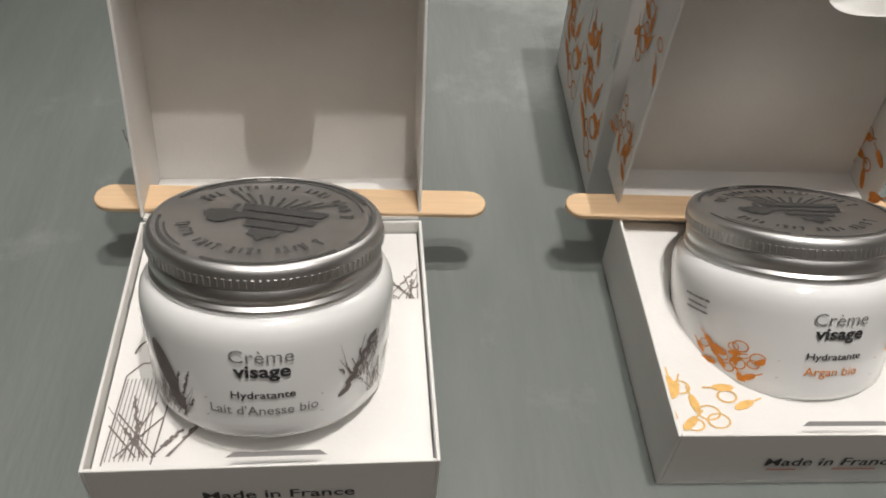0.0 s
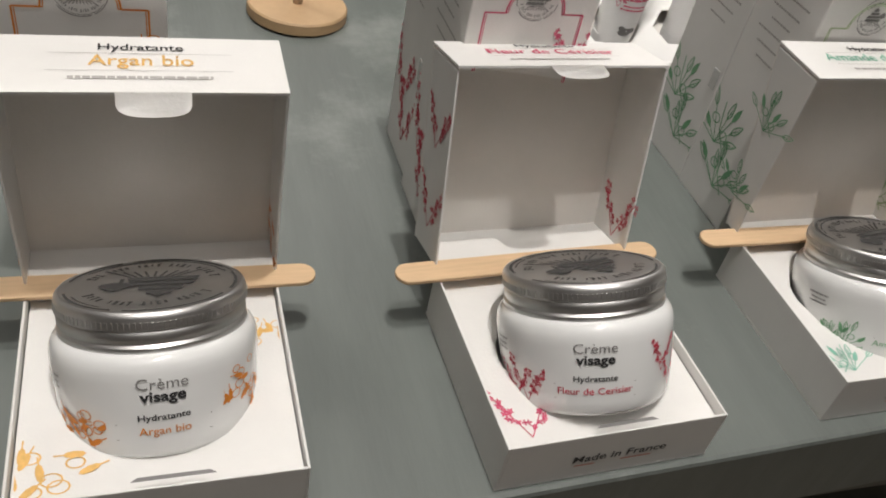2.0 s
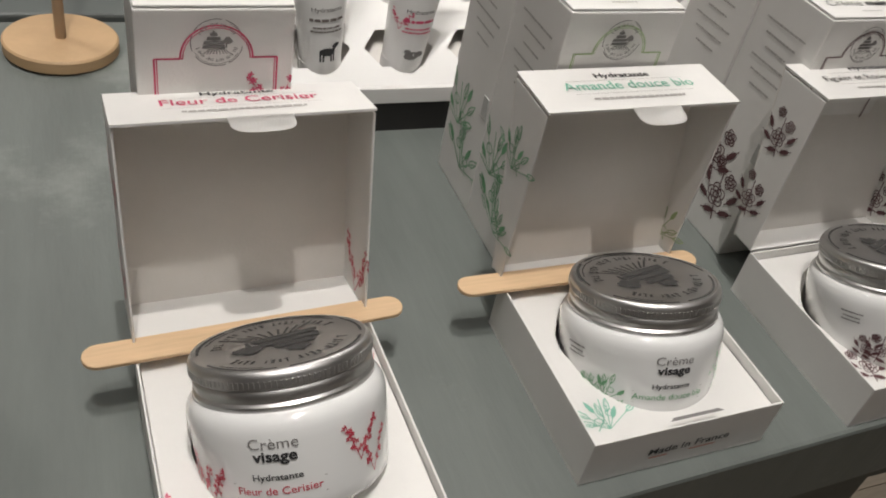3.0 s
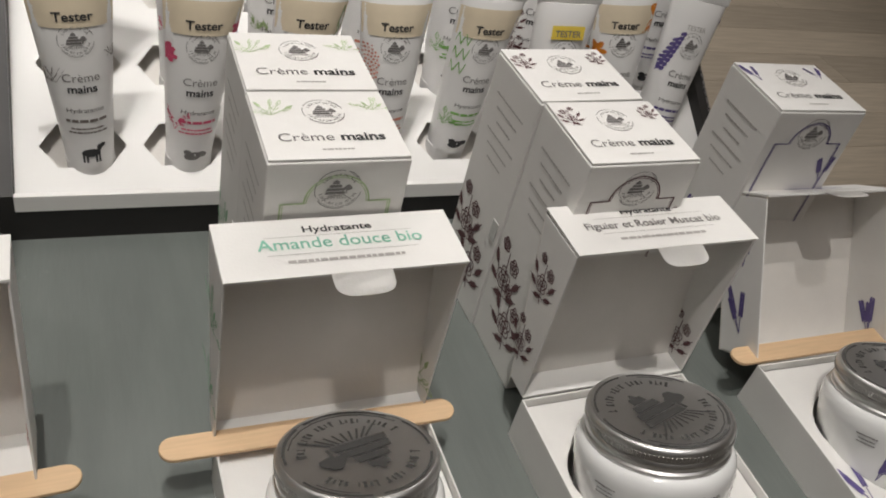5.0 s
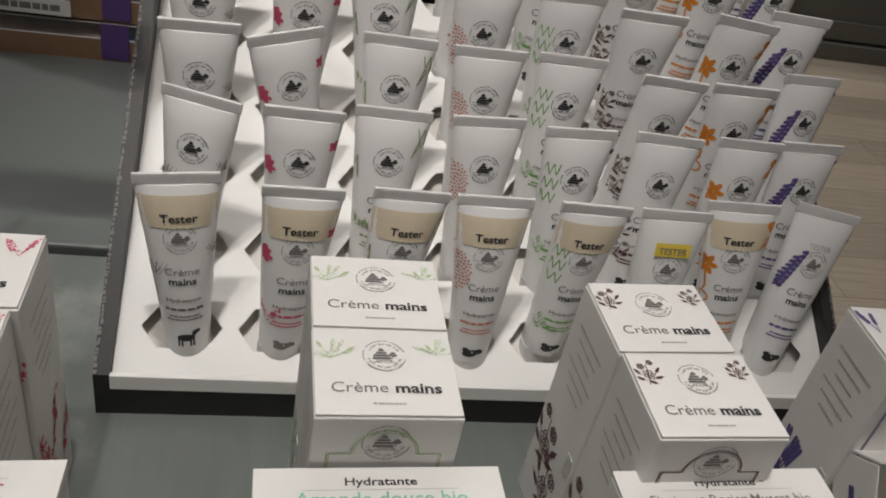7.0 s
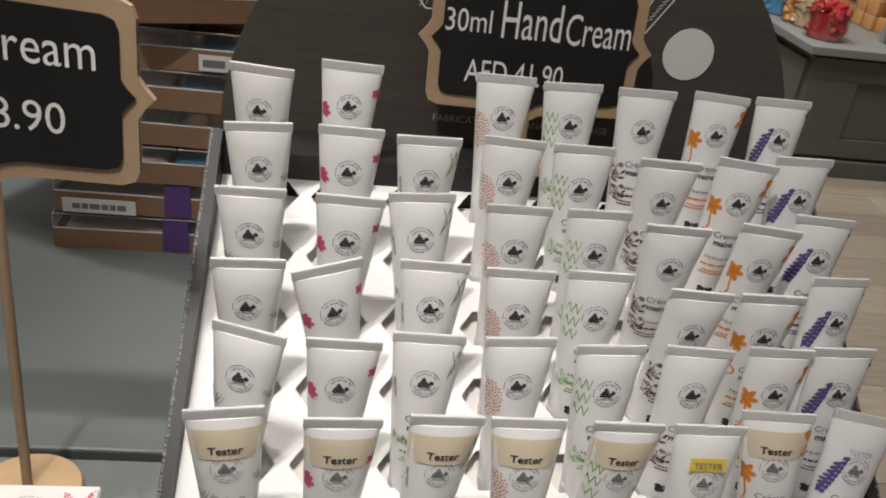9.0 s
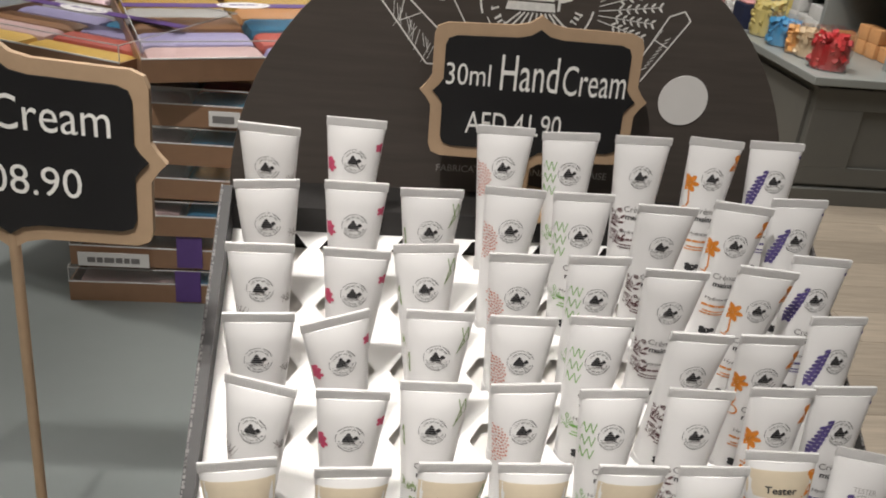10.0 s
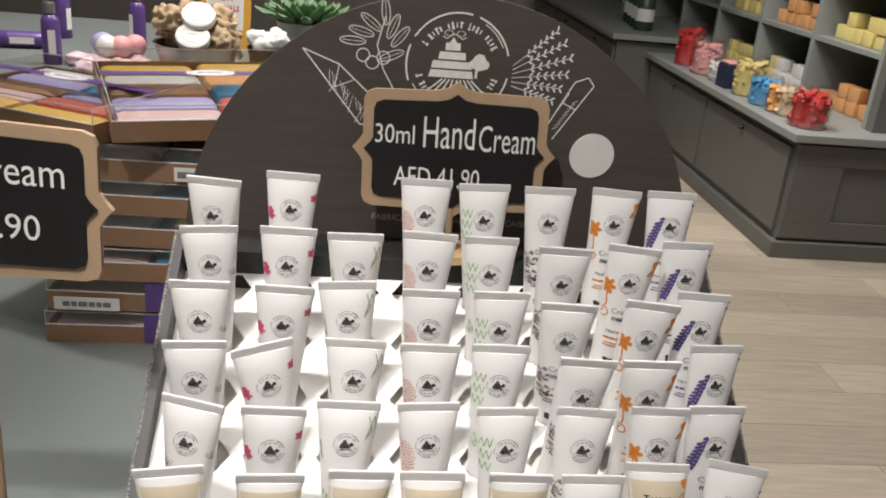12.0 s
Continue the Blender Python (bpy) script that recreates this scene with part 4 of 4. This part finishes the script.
# how each tube stands in its slot, row by row from the front: millimetres along x and y, then degrees of pitch, lean and turn
STANCE = {
    0: ((3.2, -0.9, -1, -3, 5), (1.3, -0.7, 2, 3, 6), (0.4, 2.2, 1, 5, 7), (4.4, -2, -2, -2, -2), (0.1, 6.4, 3, 3, 3), (2, -5, -4, 0, 0), (7.9, 6.6, -4, -7, -11), (-7.9, -0, -12, 7, -6)),
    1: ((-1.3, -2, 0, 4, -14), (1.6, -2.3, 4, 2, 2), (-1.5, -0.7, 0, 1, 0), (1.1, 2.1, 1, -1, 3), (1.7, -2.4, 0, -1, 2), (-0.6, -0.5, 0, 2, 0), (1.4, 2.7, 0, 1, 1), (-3.1, 2.9, -2, 0, 2)),
    2: ((0.4, 0.4, 7, 0, 4), (5.9, -3.1, 3, -8, 17), (1.4, -0.3, 2, 1, 0), (2.7, 0.9, 4, -1, -2), (-2.8, -0.1, 2, 1, 1), (-1.2, -2.3, 8, 4, 3), (-0.2, -1.8, 8, 0, 0), (4.2, 0.2, -4, 2, 7)),
    3: ((0.1, -0.7, 7, -1, -1), (0.9, -2.5, 7, 2, 1), (0.8, -1.5, 2, -3, 1), (1.6, -1.2, 6, 0, 0), (1, -1.6, 5, 0, 2), (-0.9, -1.9, 11, 0, -3), (0.4, -0.8, 8, 5, 0), (1.9, 1.7, 0, 2, -1)),
    4: ((0.5, -0.5, 7, -2, 4), (1, -0.9, 5, 1, 1), (1.2, -1.2, 7, -1, 0), (-1.2, 0.9, 4, 2, 0), (-0.8, -1.5, 4, -1, -2), (-0.3, -1, 10, 1, -1), (-1.7, -2.6, 5, 4, -4), (2.1, 0.6, 0, 0, 2)),
    5: ((-3.7, -1.8, 9, 1, -7), (-1.9, -0.4, -1, 2, 1), None, (0.7, 2.7, -1, 0, -1), (-0.8, 0.4, 0, -2, 0), (-0.1, 1.4, 0, -1, -2), (-2.5, 1.1, -3, 3, 0), (1.1, 1.3, -4, 0, -1)),
}
for j in range(6):
    for i, kind in enumerate(ORDER):
        if STANCE[j][i] is None:
            continue
        dx, dy, pitch, ln, tw = STANCE[j][i]
        y = ROW0 + DY * j
        m = pose(COLS[i] + dx / 1000, y + dy / 1000, board_z(y) - .0085, pitch, ln, tw)
        key = (kind, j == 0)
        if key in protos:
            copy_thing(protos[key], m)
        else:
            protos[key] = hand_tube(kind, j == 0, 100 + i)
            protos[key].matrix_basis = m


# ---- chalkboard price signs ----
def sign_outline(w, h):
    """A bracket-shaped plate: notched corners and a point in the middle of each side."""
    q = [(-w / 2, -h / 2 + .008), (-w / 2, -.010), (-w / 2 - .003, -.005), (-w / 2 - .0075, 0), (-w / 2 - .003, .005), (-w / 2, .010), (-w / 2, h / 2 - .008),
         (-w / 2 + .002, h / 2 - .0025), (-w / 2 + .008, h / 2), (-.016, h / 2 + .001), (-.007, h / 2 + .003), (0, h / 2 + .008)]
    top = q + [(-x, z) for x, z in q[::-1][1:]]
    low = [(x, -z) for x, z in top[::-1]]
    pts = top + [pt for pt in low if abs(pt[1]) > .011 or pt[1] < -.011]
    out = []
    for pt in pts:
        if not out or math.hypot(pt[0] - out[-1][0], pt[1] - out[-1][1]) > 1e-4:
            out.append(pt)
    if math.hypot(out[0][0] - out[-1][0], out[0][1] - out[-1][1]) < 1e-4:
        out.pop()
    return out


def price_sign(m, w, h, rod, lines, lab):
    t = thing("price_sign", lab, "sign", "chalkboard price signs", m)
    c = rod + h / 2
    pl = prism(sign_outline(w, h), .004)
    bmesh.ops.translate(pl, verts=pl.verts, vec=(0, -.002, c))
    part("frame", pl, M_MDF, t, "light brown fibreboard frame")
    ins = prism([(x * (w / 2 - .0075) / (w / 2), z * (h / 2 - .0075) / (h / 2)) for x, z in sign_outline(w, h)], .0012)
    bmesh.ops.translate(ins, verts=ins.verts, vec=(0, -.0031, c))
    part("chalkboard", ins, M_CHALK, t, "black chalkboard face")
    part("rod", lathe([(.0028, .006), (.0028, rod + .002)], 14), M_MDF, t, smooth=True)
    part("base_disc", lathe([(.0285, 0), (.0295, .001), (.0295, .0065), (.0285, .0075)], 40), M_WOODL, t, "round turned wood base", smooth=True)
    fm = plane_map((0, -.0034, c), (1, 0, 0), (0, 0, 1))
    for body, u, v, size, wide in lines:
        Print().text(body, u, v, size, -.001, wide).lay("writing", M_WHITEINK, t, fm)
    return t


price_sign(pose(0.181, 0.335, T, -1.5, 0.9, -4), 0.138, 0.088, 0.2055,
           [("Facial Cream", -.0015, .011, .0245, .84), ("AED 108.90", -.0135, -.021, .0215, .95)],
           "black chalkboard price sign with wooden frame on a round stand")
price_sign(pose(0.4685, 0.484, 1.0725, -2, -1.2, -3), 0.136, 0.088, 0.036,
           [("30ml", -.0445, .005, .0205, .76), ("Hand", -.0045, .003, .034, .55), ("Cream", .0385, .002, .0285, .55), ("AED 41.90", -.012, -.027, .0215, .68)],
           "black chalkboard price sign with wooden frame behind the tubes")


# ---- stacked soap gift boxes on the pale table ----
SOAP_ROWS = [("pink", "yellow"), ("lilac", "lilac"), ("white", "blue"), ("brown", "red"), ("yellow", "orange")]


def gift_box(m, seed, tail=False, d=0.225):
    rng = random.Random(seed)
    w, h, wall = 0.205, 0.0325, 0.0185
    t = thing("gift_box", "copper card gift box of coloured soaps with clear lid", "gift box", "stacked soap gift boxes", m)
    part("tray_base", B(-w / 2, w / 2, 0, d, 0, .0015), M_KRAFT, t)
    for x in (-w / 2, w / 2 - .0015):
        part("tray_side", B(x, x + .0015, 0, d, .0015, wall), M_KRAFT, t)
    for y in (0, d - .0015):
        part("tray_wall", B(-w / 2 + .0015, w / 2 - .0015, y, y + .0015, .0015, wall), M_KRAFT, t)
    rows = SOAP_ROWS[:]
    rng.shuffle(rows)
    cw, cd = (w - .01) / 2, (d - .008) / 5
    for j in range(5):
        for i in range(2):
            x0, y0 = -w / 2 + .004 + i * (cw + .001), .004 + j * cd
            part("soap", B(x0 + .001, x0 + cw - .001, y0 + .001, y0 + cd - .001, .002, wall + .001 - rng.uniform(0, .003), .0078), SOAPS[rows[(j + i) % 5][i]], t, smooth=True)
    part("clear_lid", B(-w / 2 + .0002, w / 2 - .0002, .0002, d - .0002, wall + .001, h), M_CLEAR, t, "clear plastic lid")
    bm = B(-w / 2, w / 2, -.0004, .0004, wall, wall + .0011)
    part("lid_edge", bm, M_CARD, t)
    # opaque pale bars painted as highlights on the clear lid's edges
    bm = bmesh.new()
    for y in (0, d - .0006):
        box(bm, -w / 2, w / 2, y, y + .0006, h - .0006, h + .0002)
    for x in (-w / 2, w / 2 - .0006):
        box(bm, x, x + .0006, .0006, d - .0006, h - .0006, h + .0002)
        box(bm, x, x + .0006, 0, .0006, wall + .0012, h - .0006)
    part("lid_glint", bm, M_TAPE_GLINT, t, "pale bars for glints along the clear lid edges")
    bm = B(-w / 2 - .0006, w / 2 + .0006, d * .5 - .006, d * .5 + .006, h + .0004, h + .0009)
    part("ribbon", bm, M_PURPLE, t)
    if tail:
        part("ribbon_tail", B(-.011, .011, -.0014, -.0006, .002, h), M_PURPLE, t)
    Print().disc(0, 0, .024, .011, 0, 24).lay("badge", M_CARD, t, plane_map((0, d / 2, h + .0012), (1, 0, 0), (0, 1, 0)))
    p = Print().arc(0, 0, .02, .001, sq=.45)
    p.bars(0, 0, .026, .004, rng)
    p.lay("small_print", M_PURPLE, t, plane_map((0, d / 2, h + .0015), (1, 0, 0), (0, 1, 0)))
    return t


gift_box(pose(0.2095, 0.632, T, 0, 0, 1), 3, True)
gift_box(pose(0.2115, 0.634, T + .0335, 0, 0, -.6), 4, True)
gb = gift_box(pose(0.2065, 0.631, T + .067, 0, 0, .8), 3)
rng = random.Random(8)
for k in range(3, 6):
    copy_thing(gb, pose(0.2095 + rng.uniform(-.003, .004), 0.632 + rng.uniform(-.003, .003), T + .0335 * k, 0, 0, rng.uniform(-1.5, 1.5)))
ztop = T + .0335 * 6
gift_box(pose(0.283, 0.640, ztop + .008, 3, 0, 20), 5, d=.215)
gift_box(pose(0.075, 0.655, ztop + .0015, 0, 0, -24), 7, d=.17)
copy_thing(gb, pose(0.40, 0.86, ztop - .03, 0, 0, -14))
lab = thing("price_label", "white shelf price label on the gift box stack", "label", "price labels", pose(0.245, 0.6265, ztop - .0305))
part("label_card", B(-.0125, .0125, 0, .0008, 0, .013), M_CARD, lab)
Print().bars(0, .0062, .019, .006, random.Random(2), .25).lay("small_print", M_GREYINK, lab, plane_map((0, -.0003, 0), (1, 0, 0), (0, 0, 1)))
lab2 = thing("price_label", "white barcode label on the lower gift box", "label", "price labels", pose(0.148, 0.6265, T + .037))
part("label_card", B(-.03, .03, 0, .0008, 0, .013), M_CARD, lab2)
Print().bars(0, .0062, .044, .005, random.Random(4), .25).lay("small_print", M_GREYINK, lab2, plane_map((0, -.0003, 0), (1, 0, 0), (0, 0, 1)))


# ---- far end of the pale table ----
def mist_bottle(m, lying=False):
    t = thing("mist_bottle", "purple labelled spray bottle with silver cap" + (", lying on its side" if lying else ", standing"), "bottle", "purple mist bottles", m)
    part("bottle_body", lathe([(.019, 0), (.0205, .002), (.0205, .098), (.018, .106), (.012, .112), (.012, .116)], 28), M_PURPLE, t, "purple label round the bottle", smooth=True)
    part("cap", lathe([(.0135, .1165), (.0135, .138), (.0125, .14)], 24), M_ZINC, t, "silver cap", smooth=True)
    part("label", lathe([(.0208, .02), (.0208, .085)], 28), M_PURPLE, t)
    bm = bmesh.new()
    box(bm, -.008, .008, -.0212, -.0209, .024, .08)
    part("back_label", bm, M_CARD, t)
    return t


mb = mist_bottle(pose(-.322, 1.96, T, 0, 0, 20))
copy_thing(mb, pose(-.41, 2.32, T, 0, 0, 60))
copy_thing(mb, pose(-.21, 2.3, T, 0, 0, -40))
mist_bottle(pose(-.50, 2.12, T + .021, 0, 90, 12), True)


def crumple(bm, cx, cy, cz, rx, ry, rz, seed, amp=.35, sub=3):
    r = bmesh.ops.create_icosphere(bm, subdivisions=sub, radius=1)
    for v in r["verts"]:
        k = 1 + amp * noise.noise(v.co * 2.6 + Vector((seed * 7.1, seed * 3.3, 0)))
        v.co = Vector((cx + v.co.x * k * rx, cy + v.co.y * k * ry, max(cz + v.co.z * k * rz, cz - rz * .6)))
    return bm


def basin(name, m, r, h, mat, label):
    t = thing(name, label, "basin", "zinc basins", m)
    part("basin_wall", lathe([(r * .78, 0), (r * .8, .001), (r, h), (r * 1.04, h + .002), (r * 1.04, h + .004), (r * .97, h + .003), (r * .76, .006)], 40), mat, t, smooth=True)
    return t


bz = (0.005, 1.98)
basin("zinc_basin", pose(bz[0], bz[1], T), .098, .065, M_ZINC, "round zinc basin filled with wrapped soaps")
for k, (dx, dy, dz, r) in enumerate(((0, -.052, .088, .040), (.008, -.018, .132, .040))):
    s = thing("round_soap", "white round soap cake with pressed badge in the basin", "soap", "round soaps", pose(bz[0] + dx, bz[1] + dy, T + dz, 38, 6, 0))
    part("soap_cake", lathe([(r * .8, -.012), (r * .95, -.009), (r, 0), (r * .95, .009), (r * .8, .012)], 32), SOAPS["white"], s, smooth=True)
    Print().arc(0, 0, r * .6, .0015).bars(0, 0, r * .7, .003, random.Random(k)).lay("badge", M_PALEINK, s, plane_map((0, 0, .0125), (1, 0, 0), (0, 1, 0)))
bm = bmesh.new()
for k in range(9):
    a = radians(-12 + 25 * k)
    crumple(bm, .064 * math.cos(a), .060 * math.sin(a), .075 + .022 * (k % 3), .034, .032, .034, k, .5, 4)
tagged(link_bm("wrapped_soap_heap", bm, M_BURLAP, 2), "heap of kraft wrapped soaps in the zinc basin", "soaps", kind="stuff").matrix_basis = pose(bz[0], bz[1], T)
bm = bmesh.new()
for k in range(10):
    crumple(bm, -.26 + .028 * k + .02 * math.sin(k * 2.1), 1.93 + .04 * math.cos(k * 1.7), T + .011, .032, .03, .018, k + 20, .6)
tagged(link_bm("tissue_paper", bm, M_TISSUE, 2), "crumpled pale pink tissue paper on the table", "tissue paper", kind="stuff")
for x, y, c, l in ((-.215, 1.99, "lilac", "lilac"), (-.165, 1.96, "rose", "pink"), (-.14, 1.99, "rose", "pink"), (-.195, 1.955, "white", "clear")):
    b = bmesh.new()
    bmesh.ops.create_uvsphere(b, u_segments=20, v_segments=12, radius=.026)
    o = tagged(link_bm("bath_ball", b, SOAPS[c], True), l + " round bath ball lying on tissue paper", "bath ball", "bath balls")
    o.matrix_basis = pose(x, y, T + .05)
b2 = (.17, 2.02)
basin("dark_bowl", pose(b2[0], b2[1], T), .052, .06, M_BLACK, "small black bowl filled with white wrapped soaps")
bm = bmesh.new()
for k in range(6):
    crumple(bm, .028 * math.cos(k * 1.1), .028 * math.sin(k * 1.1), .07 + .014 * (k % 2), .026, .026, .022, k + 40, .5)
box(bm, -.055, -.049, -.03, .02, .055, .13, m=Matrix.Rotation(-.35, 4, "Y"))
tagged(link_bm("wrapped_soap_heap", bm, M_CARD, 2), "heap of white wrapped soaps in the black bowl", "soaps", kind="stuff").matrix_basis = pose(b2[0], b2[1], T)
pst = thing("poster_stand", "orange new arrivals poster standing on the table", "poster", m=pose(.012, 2.35, T, -8, 0, -6))
part("poster_card", B(-.07, .07, 0, .003, 0, .21), M_POSTER, pst)
pm = plane_map((0, -.0006, 0), (1, 0, 0), (0, 0, 1))
part("poster_patch", B(-.055, .05, -.0006, 0, .05, .15), M_CARD, pst)
pm = plane_map((0, -.001, 0), (1, 0, 0), (0, 0, 1))
Print().text("NEW", -.003, .126, .024, .02, 1).text("ARRIVALS", -.003, .10, .021, .02, .9).lay("writing", INKS["cherry"], pst, pm)
bk = basin("zinc_bucket", pose(.25, 2.24, T), .085, .10, M_ZINC, "zinc bucket with a green succulent on the table")
bm = bmesh.new()
rng = random.Random(3)
for ring in range(5):
    for k in range(12):
        a = 2 * math.pi * (k + ring * .5) / 12
        L = .05 + .014 * ring
        lift = radians(75 - 14 * ring)
        r = bmesh.ops.create_icosphere(bm, subdivisions=1, radius=1)["verts"]
        mm = Matrix.Rotation(a, 4, "Z") @ Matrix.Translation((L * .6 * math.cos(lift) + .01 * ring, 0, L * .5 * math.sin(lift))) @ Matrix.Rotation(-lift, 4, "Y") @ Matrix.Diagonal((L * .5, .017, .006, 1))
        bmesh.ops.transform(bm, matrix=mm, verts=r)
tagged(link_bm("succulent_plant", bm, M_GREENLEAF, True), "green succulent rosette in the zinc bucket", "plant").matrix_basis = pose(.25, 2.24, T + .10)
tin = thing("tin_stack", "stack of copper coloured ribbed tins standing on the pale table", "tins", m=pose(.64, 2.2, T))
for k in range(9):
    part("tin", lathe([(.036, k * .022), (.037, k * .022 + .001), (.037, k * .022 + .019), (.034, k * .022 + .0205)], 28), M_BRASS, tin, smooth=True)


# ---- grey cabinet run along the far side ----
CH = 0.563


def cabinet(name, x0, x1, y0, y1, h, label, end_panel=True):
    t = thing(name, label, "cabinet", "grey wall cabinets")
    part("plinth", B(x0 + .02, x1, y0 + .02, y1, 0, .09), M_CAB, t)
    part("plinth_board", B(x0 - .01, x1, y0 - .012, y1, 0, .075, .004), M_CAB, t)
    part("body", B(x0 + .02, x1, y0 + .02, y1, .09, h - .05), M_CAB, t)
    part("worktop", B(x0 - .03, x1, y0 - .03, y1, h - .035, h, .004), M_CABTOP, t)
    n = max(1, round((y1 - y0) / .95))
    for k in range(n):
        ya, yb = y0 + .05 + (y1 - y0 - .06) * k / n, y0 + .02 + (y1 - y0 - .06) * (k + 1) / n
        d = part("door", B(x0 + .004, x0 + .02, ya, yb, .11, h - .075, .002), M_CAB, t)
        part("door_handle", lathe([(.009, 0), (.012, .012), (.008, .02)], 12, m=pose(x0 + .004, (ya + yb) / 2, h - .11, 0, -90, 0)), M_BLACK, d)
    if end_panel:
        w = x1 - x0
        for a, b, c, e in ((.02, w, .09, .17), (.02, w, h - .14, h - .05), (.02, .24, .17, h - .14), (.9, 1.1, .17, h - .14)):
            part("end_frame", B(x0 + a, x0 + b, y0 + .004, y0 + .02, c, e, .002), M_CAB, t)
    return t


cabinet("wall_cabinet", 2.24, 4.2, 3.26, 5.32, CH, "long grey painted low cabinet with shelf above, topped with soaps")
cabinet("wall_cabinet", 2.0, 4.2, 5.33, 8.2, CH + .1, "grey painted low cabinet standing further along the wall", False)

sh = thing("wall_shelf", "grey painted open wall shelf full of soap bars", "shelf", m=pose(2.62, 3.42, CH))
for y in (0, .62, 1.24, 1.86, 2.5, 3.2, 4.0, 4.7):
    part("upright", B(0, .35, y, y + .03, 0, 1.9, .002), M_CABTOP, sh)
part("side_panel", B(.0, 1.5, -.06, -.002, 0, 1.9), M_CAB, sh)
part("back_board", B(.34, .36, .03, 4.7, 0, 1.9), M_CAB, sh)
for k in range(5):
    z = .30 + .27 * k
    for y in (0.03, .65, 1.27, 1.89, 2.53, 3.23, 4.03):
        part("shelf_board", B(.003, .34, y, y + (.59 if y < 1.5 else .58), z, z + .022), M_CABTOP, sh)
rng = random.Random(17)
bars = {}
SB = ["cream", "brown", "lemon", "white", "orange"]
for k in range(3):
    for col, y0 in enumerate((0.05, .67, 1.29)):
        x = rng.choice(SB)
        for n in range(6):
            if rng.random() < .15:
                x = rng.choice(SB)
            z = CH + (.0 if k == 0 else .322 + .27 * (k - 1)) + .001
            for up in range(rng.choice((1, 2))):
                m = pose(2.62 + .10 + rng.uniform(0, .02), 3.42 + y0 + .045 + n * .09, z + up * .066, 0, 0, rng.uniform(-6, 6))
                if x not in bars:
                    bars[x] = tagged(link_bm("soap_bar", B(-.035, .035, -.04, .04, 0, .065, .004), SOAPS[x], True), x + " cube of soap on the grey shelf", "soap", "soap bars on the shelf")
                    bars[x].matrix_basis = m
                else:
                    copy_thing(bars[x], m)


def soap_bag(m, colour, r, h, seed, label):
    rng = random.Random(seed)
    t = thing("soap_bag", label, "soap bag", "bags of soap petals", m)
    bm = bmesh.new()
    for k in range(170):
        a, q = rng.uniform(0, 6.28), r * .86 * math.sqrt(rng.random())
        z = rng.uniform(.012, h * .8)
        c = bmesh.ops.create_cube(bm, size=.019 * rng.uniform(.6, 1.3))["verts"]
        bmesh.ops.transform(bm, matrix=pose(q * math.cos(a), q * math.sin(a), z + .006, rng.uniform(0, 90), rng.uniform(0, 90), rng.uniform(0, 90)), verts=c)
    lathe([(r * .8, .003), (r * .84, .01), (r * .84, h * .62), (r * .5, h * .74)], 20, bm)
    for v in bm.verts:
        v.co.z = max(v.co.z, .002)
    part("soap_petals", bm, SOAPS[colour], t)
    part("clear_tub", lathe([(r * .9, 0), (r * .95, .002), (r, h * .2), (r * .98, h), (r * .965, h), (r * .97, .004)], 28), M_CLEAR, t, "clear film tub", smooth=True)
    return t


for k, (x, y, c, r, h) in enumerate(((2.34, 3.40, "crimson", .088, .17), (2.36, 3.60, "cream", .07, .14), (2.33, 3.68, "apricot", .055, .13), (2.33, 3.83, "sky", .075, .14),
                                     (2.34, 4.05, "lemon", .08, .2), (2.34, 4.42, "white", .06, .1), (2.33, 4.62, "rose", .085, .2), (2.33, 4.9, "crimson", .085, .25))):
    soap_bag(pose(x, y, CH, 0, 0, 0), c, r, h, 60 + k, c + " soap petals in a clear tub on the grey cabinet")
nb = thing("navy_box", "dark navy open card box of pink soaps on the cabinet", "box", "", pose(2.33, 4.24, CH))
part("box_wall", B(-.06, .06, -.06, .06, 0, .12, .002), SOAPS["navy"], nb)
part("soap", B(-.05, .05, -.05, .05, .121, .135, .006), SOAPS["rose"], nb)
cn = None
for k in range(4):
    m = pose(2.25 + .02 * k, 5.6 + .16 * k, CH + .1)
    if cn is None:
        cn = thing("green_canister", "dark green round canister on the grey cabinet", "canister", "green canisters", m)
        part("canister_body", lathe([(.06, 0), (.062, .003), (.062, .2), (.05, .215)], 28), material("dark_green", (.03, .06, .04), .4), cn, smooth=True)
        part("canister_band", lathe([(.0632, .06), (.0632, .14)], 28), M_CARD, cn, smooth=True)
    else:
        copy_thing(cn, m)


# ---- floor planks ----
bmp = B(-.6503, .6503, -.095, .095, -.004, 0, .001)
pm = bpy.data.meshes.new("plank")
bmp.to_mesh(pm)
bmp.free()
pm.materials.append(M_FLOOR)
near = [(r, c) for r in range(32) for c in range(4)]
rest = [(r, c) for r in range(-10, 32) for c in range(-2, 4) if r < 0 or c < 0]
for r, c in near + rest:
    ob = new("plank", pm)
    ob.parent = floor
    ob.location = (0.05 + c * 1.302 + (r * .47) % 1.3, .1 + r * .191, 0)
